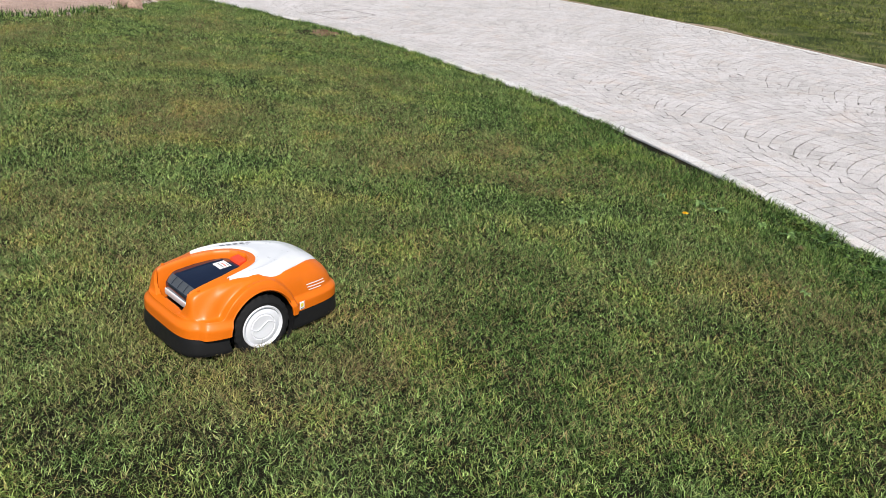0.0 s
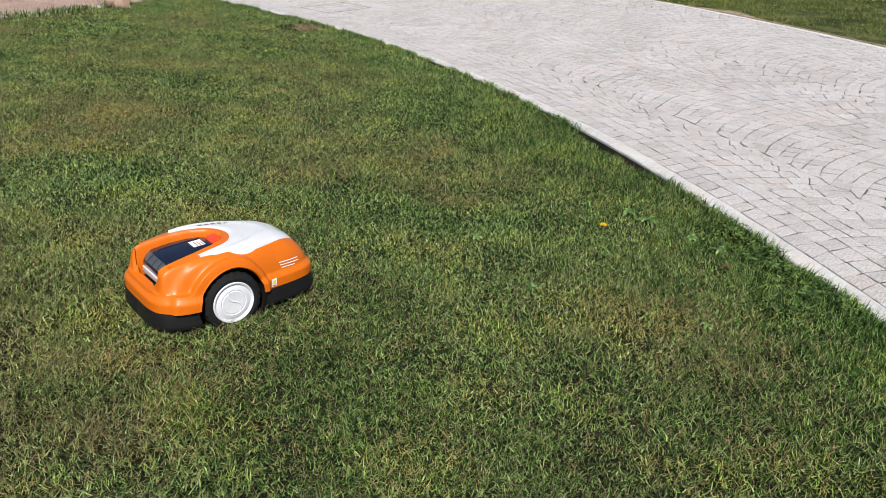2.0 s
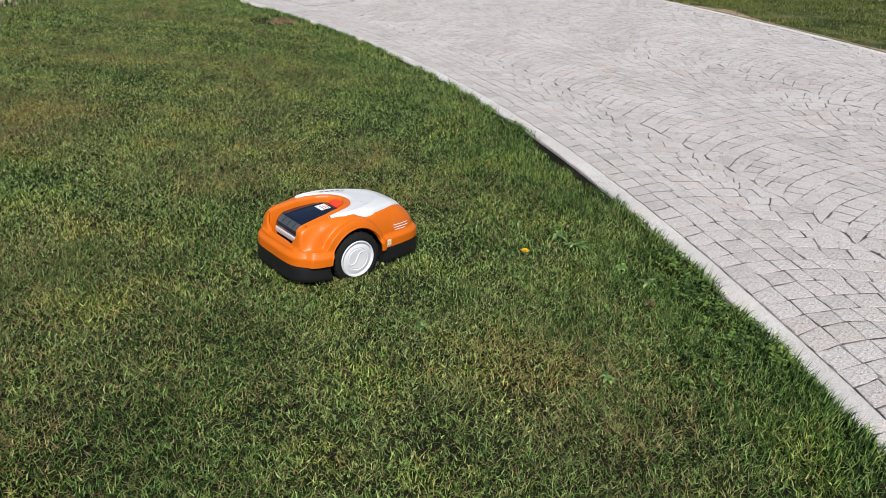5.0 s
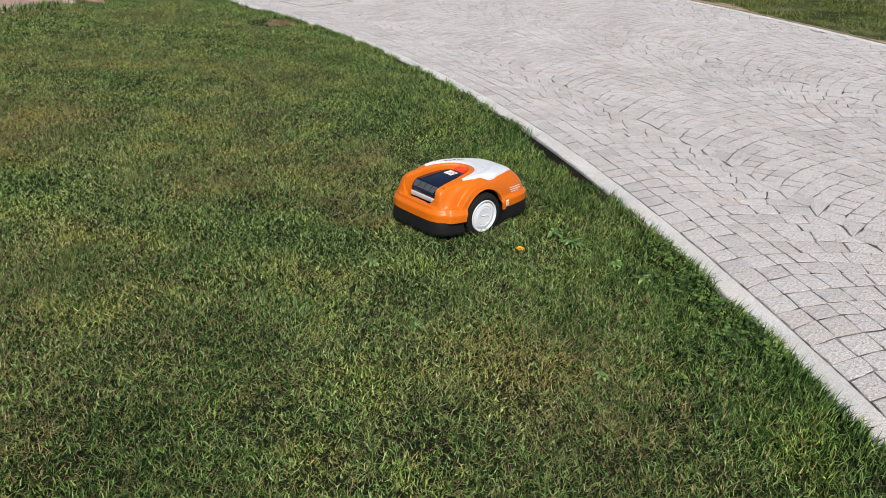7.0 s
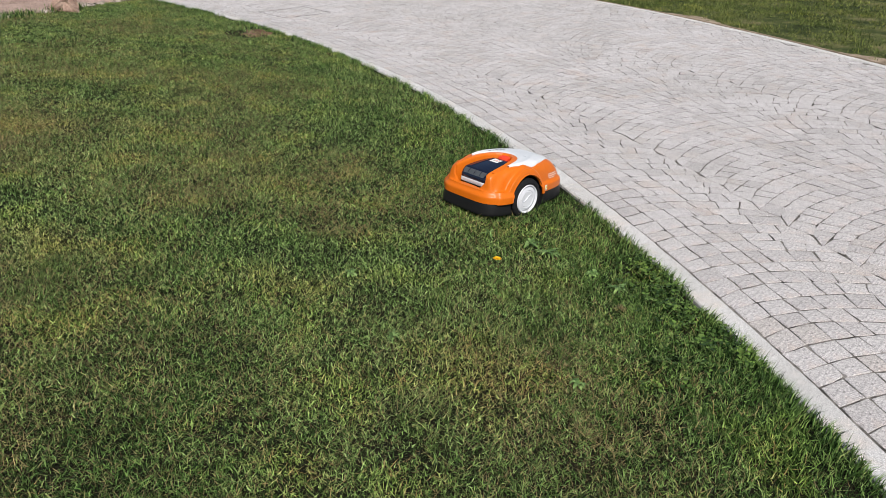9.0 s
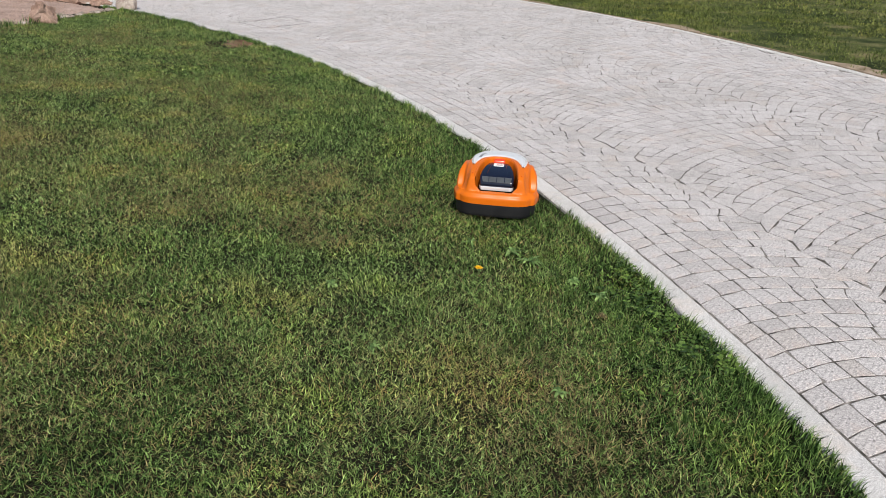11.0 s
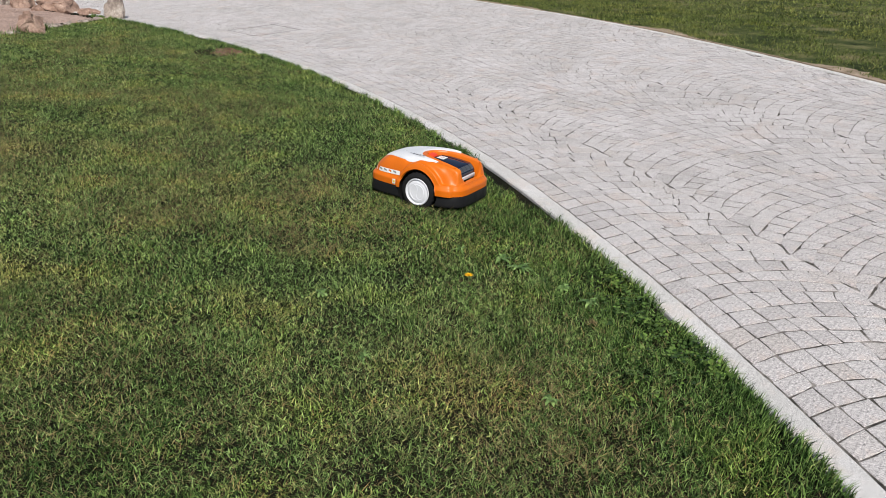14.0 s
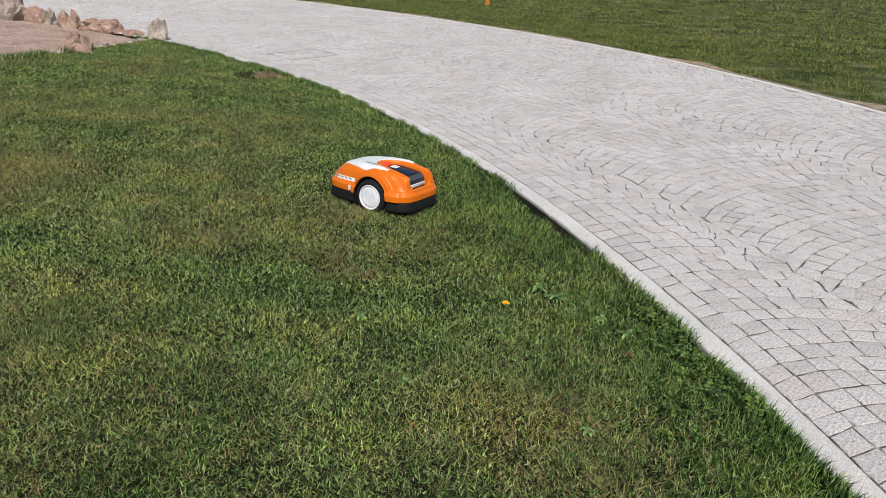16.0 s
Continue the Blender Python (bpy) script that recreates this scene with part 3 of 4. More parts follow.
    for k in range(5):
        top_bar("hood_mark", INK, mower, 0.02 + 0.026 * k, 0.038 + 0.026 * k, 0.108 - 0.004 * k, 0.124 - 0.004 * k, 0.0082)
    for k in range(3):
        top_bar("hood_mark", SILVER, mower, 0.3 + 0.014 * k, 0.308 + 0.014 * k, -0.03, 0.03, 0.0082)
    return mower, wheels


MOWER, WHEELS = build_mower()


# ---- kerb and drive ----
def build_kerb(name, cx, cy, radius, d0, d1, z0, label, spans, climb):
    holder = new(name)
    tagged(holder, label, "kerb", kind="structure")
    r = random.Random(3)
    step = 1.0 / radius
    n = 8
    made = []
    profile = [(d0, -0.12), (d0, z0 - 0.007), (d0 + 0.007, z0), (d1 - 0.006, z0), (d1, z0 - 0.006), (d1, -0.12)]
    for variant in range(3):
        rows = []
        for i in range(n + 1):
            p = (step - 0.003 / radius) * (i / n - 0.5)
            rows.append([((radius + d + r.uniform(-0.002, 0.002)) * math.cos(p) - radius, (radius + d) * math.sin(p), z + r.uniform(-0.0012, 0.0012)) for d, z in profile])
        V = np.array(rows).reshape(-1, 3)
        m = len(profile)
        q = [(a * m + b, (a + 1) * m + b, (a + 1) * m + b + 1, a * m + b + 1) for a in range(n) for b in range(m - 1)]
        ends = [tuple(range(m)), tuple(n * m + b for b in range(m - 1, -1, -1))]
        made.append(mesh_arrays("kerb_stone", V, [np.array(q), np.array(ends)], KERB))
    p, k = spans[0], 0
    while p < spans[1]:
        ob = new("kerb_stone", made[k % 3])
        ob.parent = holder
        x, y = cx + radius * math.cos(p), cy + radius * math.sin(p)
        ends = [float(height(math.hypot(cx + radius * math.cos(q) - CX, cy + radius * math.sin(q) - CY) - RADIUS)) if climb else 0.0 for q in (p - step / 2, p + step / 2)]
        z = sum(ends) / 2
        ob.location = (x, y, z + r.uniform(-0.0015, 0.0015))
        ob.rotation_euler = (math.atan(ends[1] - ends[0]), 0, p)
        p += step
        k += 1


build_kerb("kerb_lawn_side", CX, CY, RADIUS, 0.0, 0.122, 0.028, "narrow pale granite kerb flush with the paved drive", (radians(-30), radians(100)), False)
build_kerb("kerb_far_side", FX, FY, FAR_R, 0.0, 0.13, 0.006, "narrow pale granite kerb along the far lawn", (radians(-35), radians(100)), True)


def sett_points(corners, rnd, bevel=0.004, gap=0.0028, deep=0.02):
    """A sett from four corners (d, run) round its middle: three rings of eight points."""
    mid = corners.mean(axis=0)
    u = (corners[1] + corners[2] - corners[0] - corners[3]) / 4
    v = (corners[2] + corners[3] - corners[0] - corners[1]) / 4
    lu, lv = np.hypot(*u), np.hypot(*v)
    skew = max(abs(u[0] * v[1] - u[1] * v[0]) / (lu * lv), 0.3)
    gap *= float(np.interp(mid[0], [0.8, 2.4], [0.9, 0.8]))
    sunk = float(np.interp(mid[0], [0.8, 2.2], [0.0015, 0.0008]))
    gu, gv = gap * rnd.uniform(0.4, 1.7), gap * rnd.uniform(0.4, 1.8)
    gv *= float(np.interp(mid[0], [1.0, 1.8], [1.0, 0.65]))
    rough = [(rnd.gauss(0, 0.0027), rnd.gauss(0, 0.0027)) for _ in range(8)]
    rings = []
    for inset, z in ((0.0, -deep), (0.0, -sunk), (bevel, 0.0)):
        a, b = 1 - (gu + inset) / (lu * skew), 1 - (gv + inset) / (lv * skew)
        for (p, q), (jx, jy) in zip(((-1, -1), (0, -1), (1, -1), (1, 0), (1, 1), (0, 1), (-1, 1), (-1, 0)), rough):
            cut = 0.97 if p and q else 1.0
            # the true corner keeps the arc's bend
            c = mid + u * p + v * q
            if p and q:
                c = corners[{(-1, -1): 0, (1, -1): 1, (1, 1): 2, (-1, 1): 3}[(p, q)]]
            c = c - u * p * (1 - a * cut) - v * q * (1 - b * cut)
            rings.append((c[0] + jx, c[1] + jy, z + rnd.uniform(-0.5, 0.35) * sunk))
    return np.array(rings), mid


SETT_FACES = np.array([[r * 8 + k, r * 8 + (k + 1) % 8, r * 8 + 8 + (k + 1) % 8, r * 8 + 8 + k] for r in (0, 1) for k in range(8)] + [[16, 17, 18, 23], [23, 18, 19, 22], [22, 19, 20, 21]])
MEAN_R = RADIUS + 2.6
LANES = [(0.133, 1.03), (1.03, 2.93), (2.93, 4.83), (4.83, 6.73), (6.73, 8.63)]
LID = (0.77, 1.62, radians(44.35), radians(46.55))


def interlocked(d, run):
    """Pushes a corner to and fro near the seam of two lanes, so that their stones interlock."""
    for lane, (_, seam) in enumerate(LANES):
        d += 0.024 * math.exp(-((d - seam) / 0.12) ** 2) * math.sin(19.4 * run + lane)
    return d, run


def setts():
    """All setts of the drive: four corners (d, run) each, laid in arcs with joints square to the arc."""
    rnd = random.Random(11)
    a0, a1 = radians(-24) * MEAN_R, radians(92) * MEAN_R
    out = []
    for lane, (d0, d1) in enumerate(LANES):
        w, mid = d1 - d0, (d0 + d1) / 2
        rho = w * (1.0 if lane == 0 else 0.655)
        span = math.asin(w / 2 / rho)
        pitch, wide = (0.144, 0.124) if lane == 0 else (0.155, 0.116)
        start = a0 + rnd.uniform(0, pitch)
        edge = pitch * math.cos(span) * math.sin(span)

        def arc(i, off):
            t = math.asin(max(-1, min(1, off / rho)))
            wave = 0.011 * math.sin(4.1 * off + 1.7 * i) + 0.008 * math.sin(9.3 * off - 2.3 * i + lane)
            return start + i * pitch + rho * (math.cos(t) - math.cos(span)) + wave

        for i in range(int((a1 - a0) / pitch)):
            marks, off = [-w / 2], -w / 2
            if lane == 0:
                for _ in range(2):
                    off += 0.145 + rnd.uniform(-0.008, 0.008)
                    marks.append(off)
            else:
                off += edge + rnd.uniform(0.04, 0.1)
                marks.append(off)
            while True:
                bend = math.cos(math.asin(max(-1, min(1, off / rho))))
                off += wide * (0.25 + 0.75 * bend) * rnd.uniform(0.78, 1.22)
                if off > w / 2 - edge - 0.03:
                    break
                marks.append(off)
            marks.append(w / 2)
            lifted = []
            for m in marks:
                t = math.asin(m / rho)
                lean = pitch * math.cos(t) * math.sin(t)
                if lane == 0:
                    lean *= float(np.clip((m + 0.15) / 0.3, 0, 1))
                lifted.append(max(-w / 2, min(w / 2, m + lean + rnd.gauss(0, 0.004))))
            lifted[0], lifted[-1] = -w / 2, w / 2
            for k in range(len(marks) - 1):
                a, b, c, e = marks[k], marks[k + 1], lifted[k + 1], lifted[k]
                c = max(c, e + 0.012)
                out.append(np.array([interlocked(mid + m, arc(j, m)) for m, j in ((a, i), (b, i), (c, i + 1), (e, i + 1))]))
    return out


def build_drive():
    drive = new("drive")
    tagged(drive, "driveway of pale grey granite setts laid in arcs", "driveway", kind="structure")
    # bedding under the stones
    ds = np.linspace(0.02, 1.004, 80)
    phis = np.radians(np.arange(-30, 100.1, 0.5))
    D, P = np.meshgrid(ds, phis, indexing="ij")
    D = D * far_d(P)
    X, Y = at(D, P)
    n, m = X.shape
    i, j = np.meshgrid(np.arange(n - 1), np.arange(m - 1), indexing="ij")
    q = np.stack([i * m + j, (i + 1) * m + j, (i + 1) * m + j + 1, i * m + j + 1], -1).reshape(-1, 4)
    bed = new("joint_bed", mesh_arrays("joint_bed", np.stack([X, Y, height(D) - np.interp(D, [0.8, 2.2], [0.003, 0.0017])], -1).reshape(-1, 3), [q], JOINT, True))
    bed.parent = drive
    tagged(bed, "grey-brown sand in the joints")
    rnd = random.Random(5)
    V, N = [], 0
    near = []
    for c in setts():
        phi = c[:, 1].mean() / MEAN_R
        limit = float(far_d(phi)) - 0.003
        if c[:, 0].max() > limit:
            c[:, 0] = np.minimum(c[:, 0], limit)
            if c[:, 0].max() - c[:, 0].min() < 0.04:
                continue
        pts, mid = sett_points(c, rnd)
        lift, tx, ty = rnd.uniform(-0.0003, 0.0006), rnd.uniform(-0.008, 0.008), rnd.uniform(-0.008, 0.008)
        pts[:, 2] += lift + tx * (pts[:, 0] - mid[0]) + ty * (pts[:, 1] - mid[1])
        if radians(11.5) < phi < radians(18.6) and mid[0] < 2.1 and len(near) < 300:
            near.append((pts, mid))
            continue
        x, y = at(pts[:, 0], pts[:, 1] / MEAN_R)
        V.append(np.stack([x, y, height(pts[:, 0]) + pts[:, 2]], -1))
        N += 1
    V = np.concatenate(V)
    faces = (SETT_FACES[None] + 24 * np.arange(N)[:, None, None]).reshape(-1, 4)
    rest = new("setts", mesh_arrays("setts", V, [faces], SETT))
    rest.parent = drive
    tagged(rest, "pale grey granite setts", kind="stuff")
    for pts, mid in near:
        x, y = at(pts[:, 0], pts[:, 1] / MEAN_R)
        P3 = np.stack([x, y, height(pts[:, 0]) + pts[:, 2]], -1)
        o = P3.mean(0)
        ob = new("sett", mesh_arrays("sett", P3 - o, [SETT_FACES], SETT))
        ob.location = o
        ob.parent = drive
    # iron frame of a cover that is filled with the same setts
    cover = new("manhole_cover")
    tagged(cover, "sett-filled manhole cover with a dark iron frame in the drive", "manhole cover")
    a, b, p, q = LID
    w = 0.006
    for d0, d1, p0, p1 in ((a, b, p, p + w / 20), (a, b, q - w / 20, q), (a, a + w, p, q), (b - w, b, p, q)):
        bm = bmesh.new()
        rows = []
        for i in range(9):
            row = []
            for d in (d0, d1):
                x, y = at(d if d1 - d0 < 0.1 else d0 + (d1 - d0) * i / 8, (p0 + (p1 - p0) * i / 8) if d1 - d0 < 0.1 else (p0 if d == d0 else p1))
                dd = math.hypot(x - CX, y - CY) - RADIUS
                row += [(x, y, float(height(dd)) - 0.01), (x, y, float(height(dd)) + 0.003)] if d == d0 else [(x, y, float(height(dd)) + 0.003), (x, y, float(height(dd)) - 0.01)]
            rows.append(row)
        grid(bm, rows)
        part("frame_bar", bm, IRON, cover)


build_drive()


# ---- gravel bed and boulders ----
def build_bed():
    xs, ys = np.arange(-19, -4.0, 0.07), np.arange(8.4, 17.6, 0.07)
    X, Y = np.meshgrid(xs, ys, indexing="ij")
    D = np.hypot(X - CX, Y - CY) - RADIUS
    e = np.minimum(bed_edge(X, Y), -D + 0.0)
    Z = LAWN_Z - 0.03 + 0.06 * np.clip(e / 0.3, 0, 1) + 0.05 * np.clip(e / 2.0, 0, 1)
    Z += 0.012 * np.array([noise.noise((x * 2, y * 2, 3)) for x, y in zip(X.ravel(), Y.ravel())]).reshape(X.shape)
    n, m = X.shape
    i, j = np.meshgrid(np.arange(n - 1), np.arange(m - 1), indexing="ij")
    q = np.stack([i * m + j, (i + 1) * m + j, (i + 1) * m + j + 1, i * m + j + 1], -1).reshape(-1, 4)
    q = q[(e.ravel()[q] > -0.1).all(1)]
    bed = new("gravel_bed", mesh_arrays("gravel_bed", np.stack([X, Y, Z], -1).reshape(-1, 3), [q], SAND, True))
    tagged(bed, "bed of fine pinkish gravel beside the lawn", "gravel bed", kind="structure")
    rnd = np.random.RandomState(8)
    N = 11000
    px, py = rnd.uniform(-12, -4.8, N), rnd.uniform(10.5, 16.5, N)
    ok = (bed_edge(px, py) > 0.03) & (np.hypot(px - CX, py - CY) - RADIUS < -0.05)
    px, py = px[ok], py[ok]
    s = rnd.uniform(0.006, 0.024, len(px))
    e = np.minimum(bed_edge(px, py), RADIUS - np.hypot(px - CX, py - CY))
    pz = LAWN_Z - 0.03 + 0.06 * np.clip(e / 0.3, 0, 1) + 0.05 * np.clip(e / 2.0, 0, 1)
    octa = np.array([(1, 0, 0), (0, 1, 0), (-1, 0, 0), (0, -1, 0), (0, 0, 0.7), (0, 0, -0.7)])
    V = np.stack([px, py, pz], -1)[:, None] + octa[None] * s[:, None, None] * rnd.uniform(0.6, 1.3, (len(px), 6, 1))
    F = np.array([(0, 1, 4), (1, 2, 4), (2, 3, 4), (3, 0, 4), (1, 0, 5), (2, 1, 5), (3, 2, 5), (0, 3, 5)])
    f = (F[None] + 6 * np.arange(len(px))[:, None, None]).reshape(-1, 3)
    tagged(new("gravel", mesh_arrays("gravel", V.reshape(-1, 3), [f], SAND)), "loose pinkish pebbles", "gravel", kind="stuff")


build_bed()


def boulder(x, y, z, sx, sy, sz, turn, seed, mat, label):
    bm = bmesh.new()
    bmesh.ops.create_icosphere(bm, subdivisions=4 if sz > 0.1 else 3, radius=1.0)
    r = random.Random(seed)
    cuts = [(Vector((r.uniform(-1, 1), r.uniform(-1, 1), r.uniform(-0.5, 1))).normalized(), r.uniform(0.45, 0.8)) for _ in range(13)]
    for v in bm.verts:
        for n, k in cuts:
            over = v.co.dot(n) - k
            if over > 0:
                v.co -= n * over * 0.97
        p = v.co * 1.7 + Vector((seed, 0, 0))
        v.co *= 1 + 0.3 * noise.noise(p) + 0.13 * noise.noise(p * 3.1) + 0.05 * noise.noise(p * 9)
        v.co = Vector((v.co.x * sx, v.co.y * sy, v.co.z * sz))
    ob = part("boulder", bm, mat, None, angle=22)
    ob.location, ob.rotation_euler = (x, y, z + sz * 0.55), (r.uniform(-0.3, 0.3), r.uniform(-0.3, 0.3), turn)
    tagged(ob, label, "boulder", "boulders round the gravel bed")


ROCKS = [
    (-4.87, 12.98, 0.45, 0.32, 0.34, 0),
    (-4.5, 15.11, 0.28, 0.39, 0.26, 1),
    (-8.15, 16.63, 0.55, 0.6, 0.44, 1),
    (-7.65, 16.62, 0.49, 0.33, 0.39, 0),
    (-7.23, 16.38, 0.25, 0.3, 0.2, 1),
    (-6.7, 15.93, 0.31, 0.34, 0.25, 0),
    (-6.68, 16.27, 0.25, 0.37, 0.2, 0),
    (-6.32, 16.25, 0.37, 0.24, 0.29, 0),
    (-5.75, 15.78, 0.51, 0.28, 0.41, 0),
    (-5.21, 15.53, 0.3, 0.16, 0.24, 0),
    (-6.13, 15.58, 0.23, 0.16, 0.19, 0),
    (-8.8, 17.26, 0.49, 0.22, 0.39, 0),
]
for n, (x, y, w, h, dep, grey) in enumerate(ROCKS):
    boulder(x, y, -0.03, w / 2 * 1.4, dep / 2 * 1.4, h / 1.25, 0.4 * n, n + 1, ROCK_PALE if grey else ROCK_PINK,
            "weathered grey-white boulder standing at the edge of the gravel bed" if grey else "pinkish sandstone boulder lying on the gravel bed")


rim = random.Random(17)
for k in range(26):
    y = 11.0 + 4.2 * k / 26 + rim.uniform(-0.05, 0.05)
    x = float(np.interp(y, [10.4, 11.4, 12.8, 14.0, 15.3], [-6.0, -5.1, -4.95, -4.85, -4.7])) + rim.uniform(-0.08, 0.02)
    boulder(x, y, -0.03, rim.uniform(0.06, 0.13), rim.uniform(0.05, 0.1), rim.uniform(0.035, 0.06), rim.uniform(0, 3), 40 + k, ROCK_PALE, "small pale edging stone sunk between lawn and gravel")

# ---- grass ----
def patch_noise(x, y, f, seed=0.0):
    """Cheap smooth noise in -1..1 for arrays."""
    s = np.zeros_like(x)
    rs = np.random.RandomState(int(seed * 10) + 1)
    for k in range(7):
        a, ph = rs.uniform(0, math.pi * 2), rs.uniform(0, math.pi * 2)
        g = f * rs.uniform(0.6, 1.7)
        s += np.sin(g * (x * math.cos(a) + y * math.sin(a)) + ph)
    return s / 3.5


def blades(name, x, y, z, length, width, lean, mat, rnd, bent=True, toward=None):
    """One mesh of grass blades: a bent strip of five points each, or a plain spike of three."""
    n = len(x)
    az, face = rnd.uniform(0, 2 * math.pi, n), rnd.uniform(0, 2 * math.pi, n)
    az = az if toward is None else toward
    ux, uy = np.cos(az), np.sin(az)
    wx, wy = np.cos(face) * width / 2, np.sin(face) * width / 2
    base = np.stack([x, y, z], -1)
    w = np.stack([wx, wy, np.zeros(n)], -1)
    l1, l2 = lean * 0.5, np.minimum(lean * 1.5, 1.45)
    mid = base + np.stack([ux * np.sin(l1), uy * np.sin(l1), np.cos(l1)], -1) * (length * 0.5)[:, None]
    tip = mid + np.stack([ux * np.sin(l2), uy * np.sin(l2), np.cos(l2)], -1) * (length * 0.5)[:, None]
    k = np.arange(n)[:, None]
    if bent:
        V = np.stack([base - w, base + w, mid + w * 0.8, mid - w * 0.8, tip], 1).reshape(-1, 3)
        faces = [5 * k + np.array([[0, 1, 2, 3]]), 5 * k + np.array([[3, 2, 4]])]
    else:
        V = np.stack([base - w, base + w, tip], 1).reshape(-1, 3)
        faces = [3 * k + np.array([[0, 1, 2]])]
    return new(name, mesh_arrays(name, V, faces, mat))


def strip(rnd, y0, y1, density):
    """Random places on a strip of the lawn that widens with y."""
    lo, hi = 0.0 - 0.62 * y1, 2.6 + 0.62 * max(y1 - 1.1, 0)
    n = int((hi - lo) * (y1 - y0) * density)
    x, y = rnd.uniform(lo, hi, n), rnd.uniform(y0, y1, n) + rnd.normal(0, 0.28, n)
    keep = (x > 0.0 - 0.62 * y) & (x < 2.6 + 0.62 * (y - 1.1))
    return x[keep], y[keep]


def rest(rnd, density):
    """Random places on the lawn beside and behind those strips."""
    n = int(14 * 15 * density)
    x, y = rnd.uniform(-9, 5, n), rnd.uniform(-6, 9, n)
    keep = (y < 1.62) | (x < 0.02 - 0.62 * y) | (x > 2.58 + 0.62 * (y - 1.1))
    return x[keep], y[keep]


def pale(x, y):
    """Where the mown turf is paler: streaks that follow the mower's old tracks, 0 to 1."""
    s = np.zeros_like(x)
    for cx, cy, a, b, turn in ((-2.9, 8.0, 1.2, 0.16, 20), (-1.7, 8.75, 0.9, 0.2, 25), (-1.9, 6.7, 0.8, 0.2, -15), (-1.1, 8.05, 0.6, 0.25, 10), (-1.7, 5.5, 0.7, 0.22, 20), (-1.2, 6.75, 0.6, 0.25, 10), (-0.45, 4.25, 0.45, 0.16, 20), (-0.8, 3.4, 0.4, 0.25, 0), (0.2, 5.9, 0.4, 0.4, 0), (-1.0, 7.6, 0.7, 0.2, 15), (-0.45, 4.6, 0.4, 0.12, -10), (-0.5, 2.6, 0.6, 0.5, 0), (1.75, 3.75, 0.18, 0.35, 0), (0.9, 4.3, 0.3, 0.2, 0)):
        c, n = math.cos(radians(turn)), math.sin(radians(turn))
        u, v = (x - cx) * c + (y - cy) * n, (y - cy) * c - (x - cx) * n
        s += np.exp(-(u / a) ** 2 - (v / b) ** 2)
    s += 0.14 * np.interp(x + 0.25 * y, [0.2, 1.2], [1, 0]) * np.interp(y, [2.0, 9.0], [1, 0.6])
    s += np.interp(y, [3.5, 7.0], [0.1, 0.4]) * np.clip(patch_noise(x + 0.35 * y, 2.4 * y - 0.8 * x, 1.3, 3.3), 0, 1) * np.interp(x, [-0.5, 1.0], [1, 0.2])
    return np.clip(s * (0.7 + 0.4 * patch_noise(x, y, 11.0, 2.9)), 0, 0.85)


BARE_X, BARE_Y = -1.58, 12.01


def brown(x, y):
    """How dead the turf is: a few worn brown spots, 0 to 1."""
    s = np.zeros_like(x)
    for cx, cy, a, b in ((0.73, 6.0, 0.22, 0.35), (0.84, 5.2, 0.22, 0.16), (1.25, 5.38, 0.16, 0.16), (0.0, 5.3, 0.2, 0.15), (1.0, 4.93, 0.18, 0.12), (2.12, 3.55, 0.28, 0.3), (-1.6, 6.1, 0.4, 0.5), (0.15, 2.6, 0.2, 0.12), (-0.8, 3.3, 0.25, 0.2), (0.1, 2.95, 0.3, 0.12), (-0.25, 2.45, 0.45, 0.25), (-0.6, 2.9, 0.3, 0.2)):
        s += np.exp(-((x - cx) / a) ** 2 - ((y - cy) / b) ** 2)
    return np.clip(s * (0.75 + 0.5 * patch_noise(x, y, 16.0, 2.1)), 0, 1)


def on_lawn(x, y, rnd):
    d = np.hypot(x - CX, y - CY) - RADIUS
    run = np.arctan2(y - CY, x - CX) * RADIUS
    edge = -0.014 - 0.05 * np.clip(patch_noise(run, 0 * run, 1.9, 0.3) - 0.1, 0, 1) + 0.02 * patch_noise(run, 0 * run, 13, 0.6)
    bare = ((x - BARE_X) / 0.4) ** 2 + ((y - BARE_Y) / 0.5) ** 2 + 0.5 * patch_noise(x, y, 9.0, 3.1)
    keep = (d < edge) & (bed_edge(x, y) < -0.02) & ((bare > 1) | (rnd.uniform(0, 1, len(x)) < 0.16))
    return keep


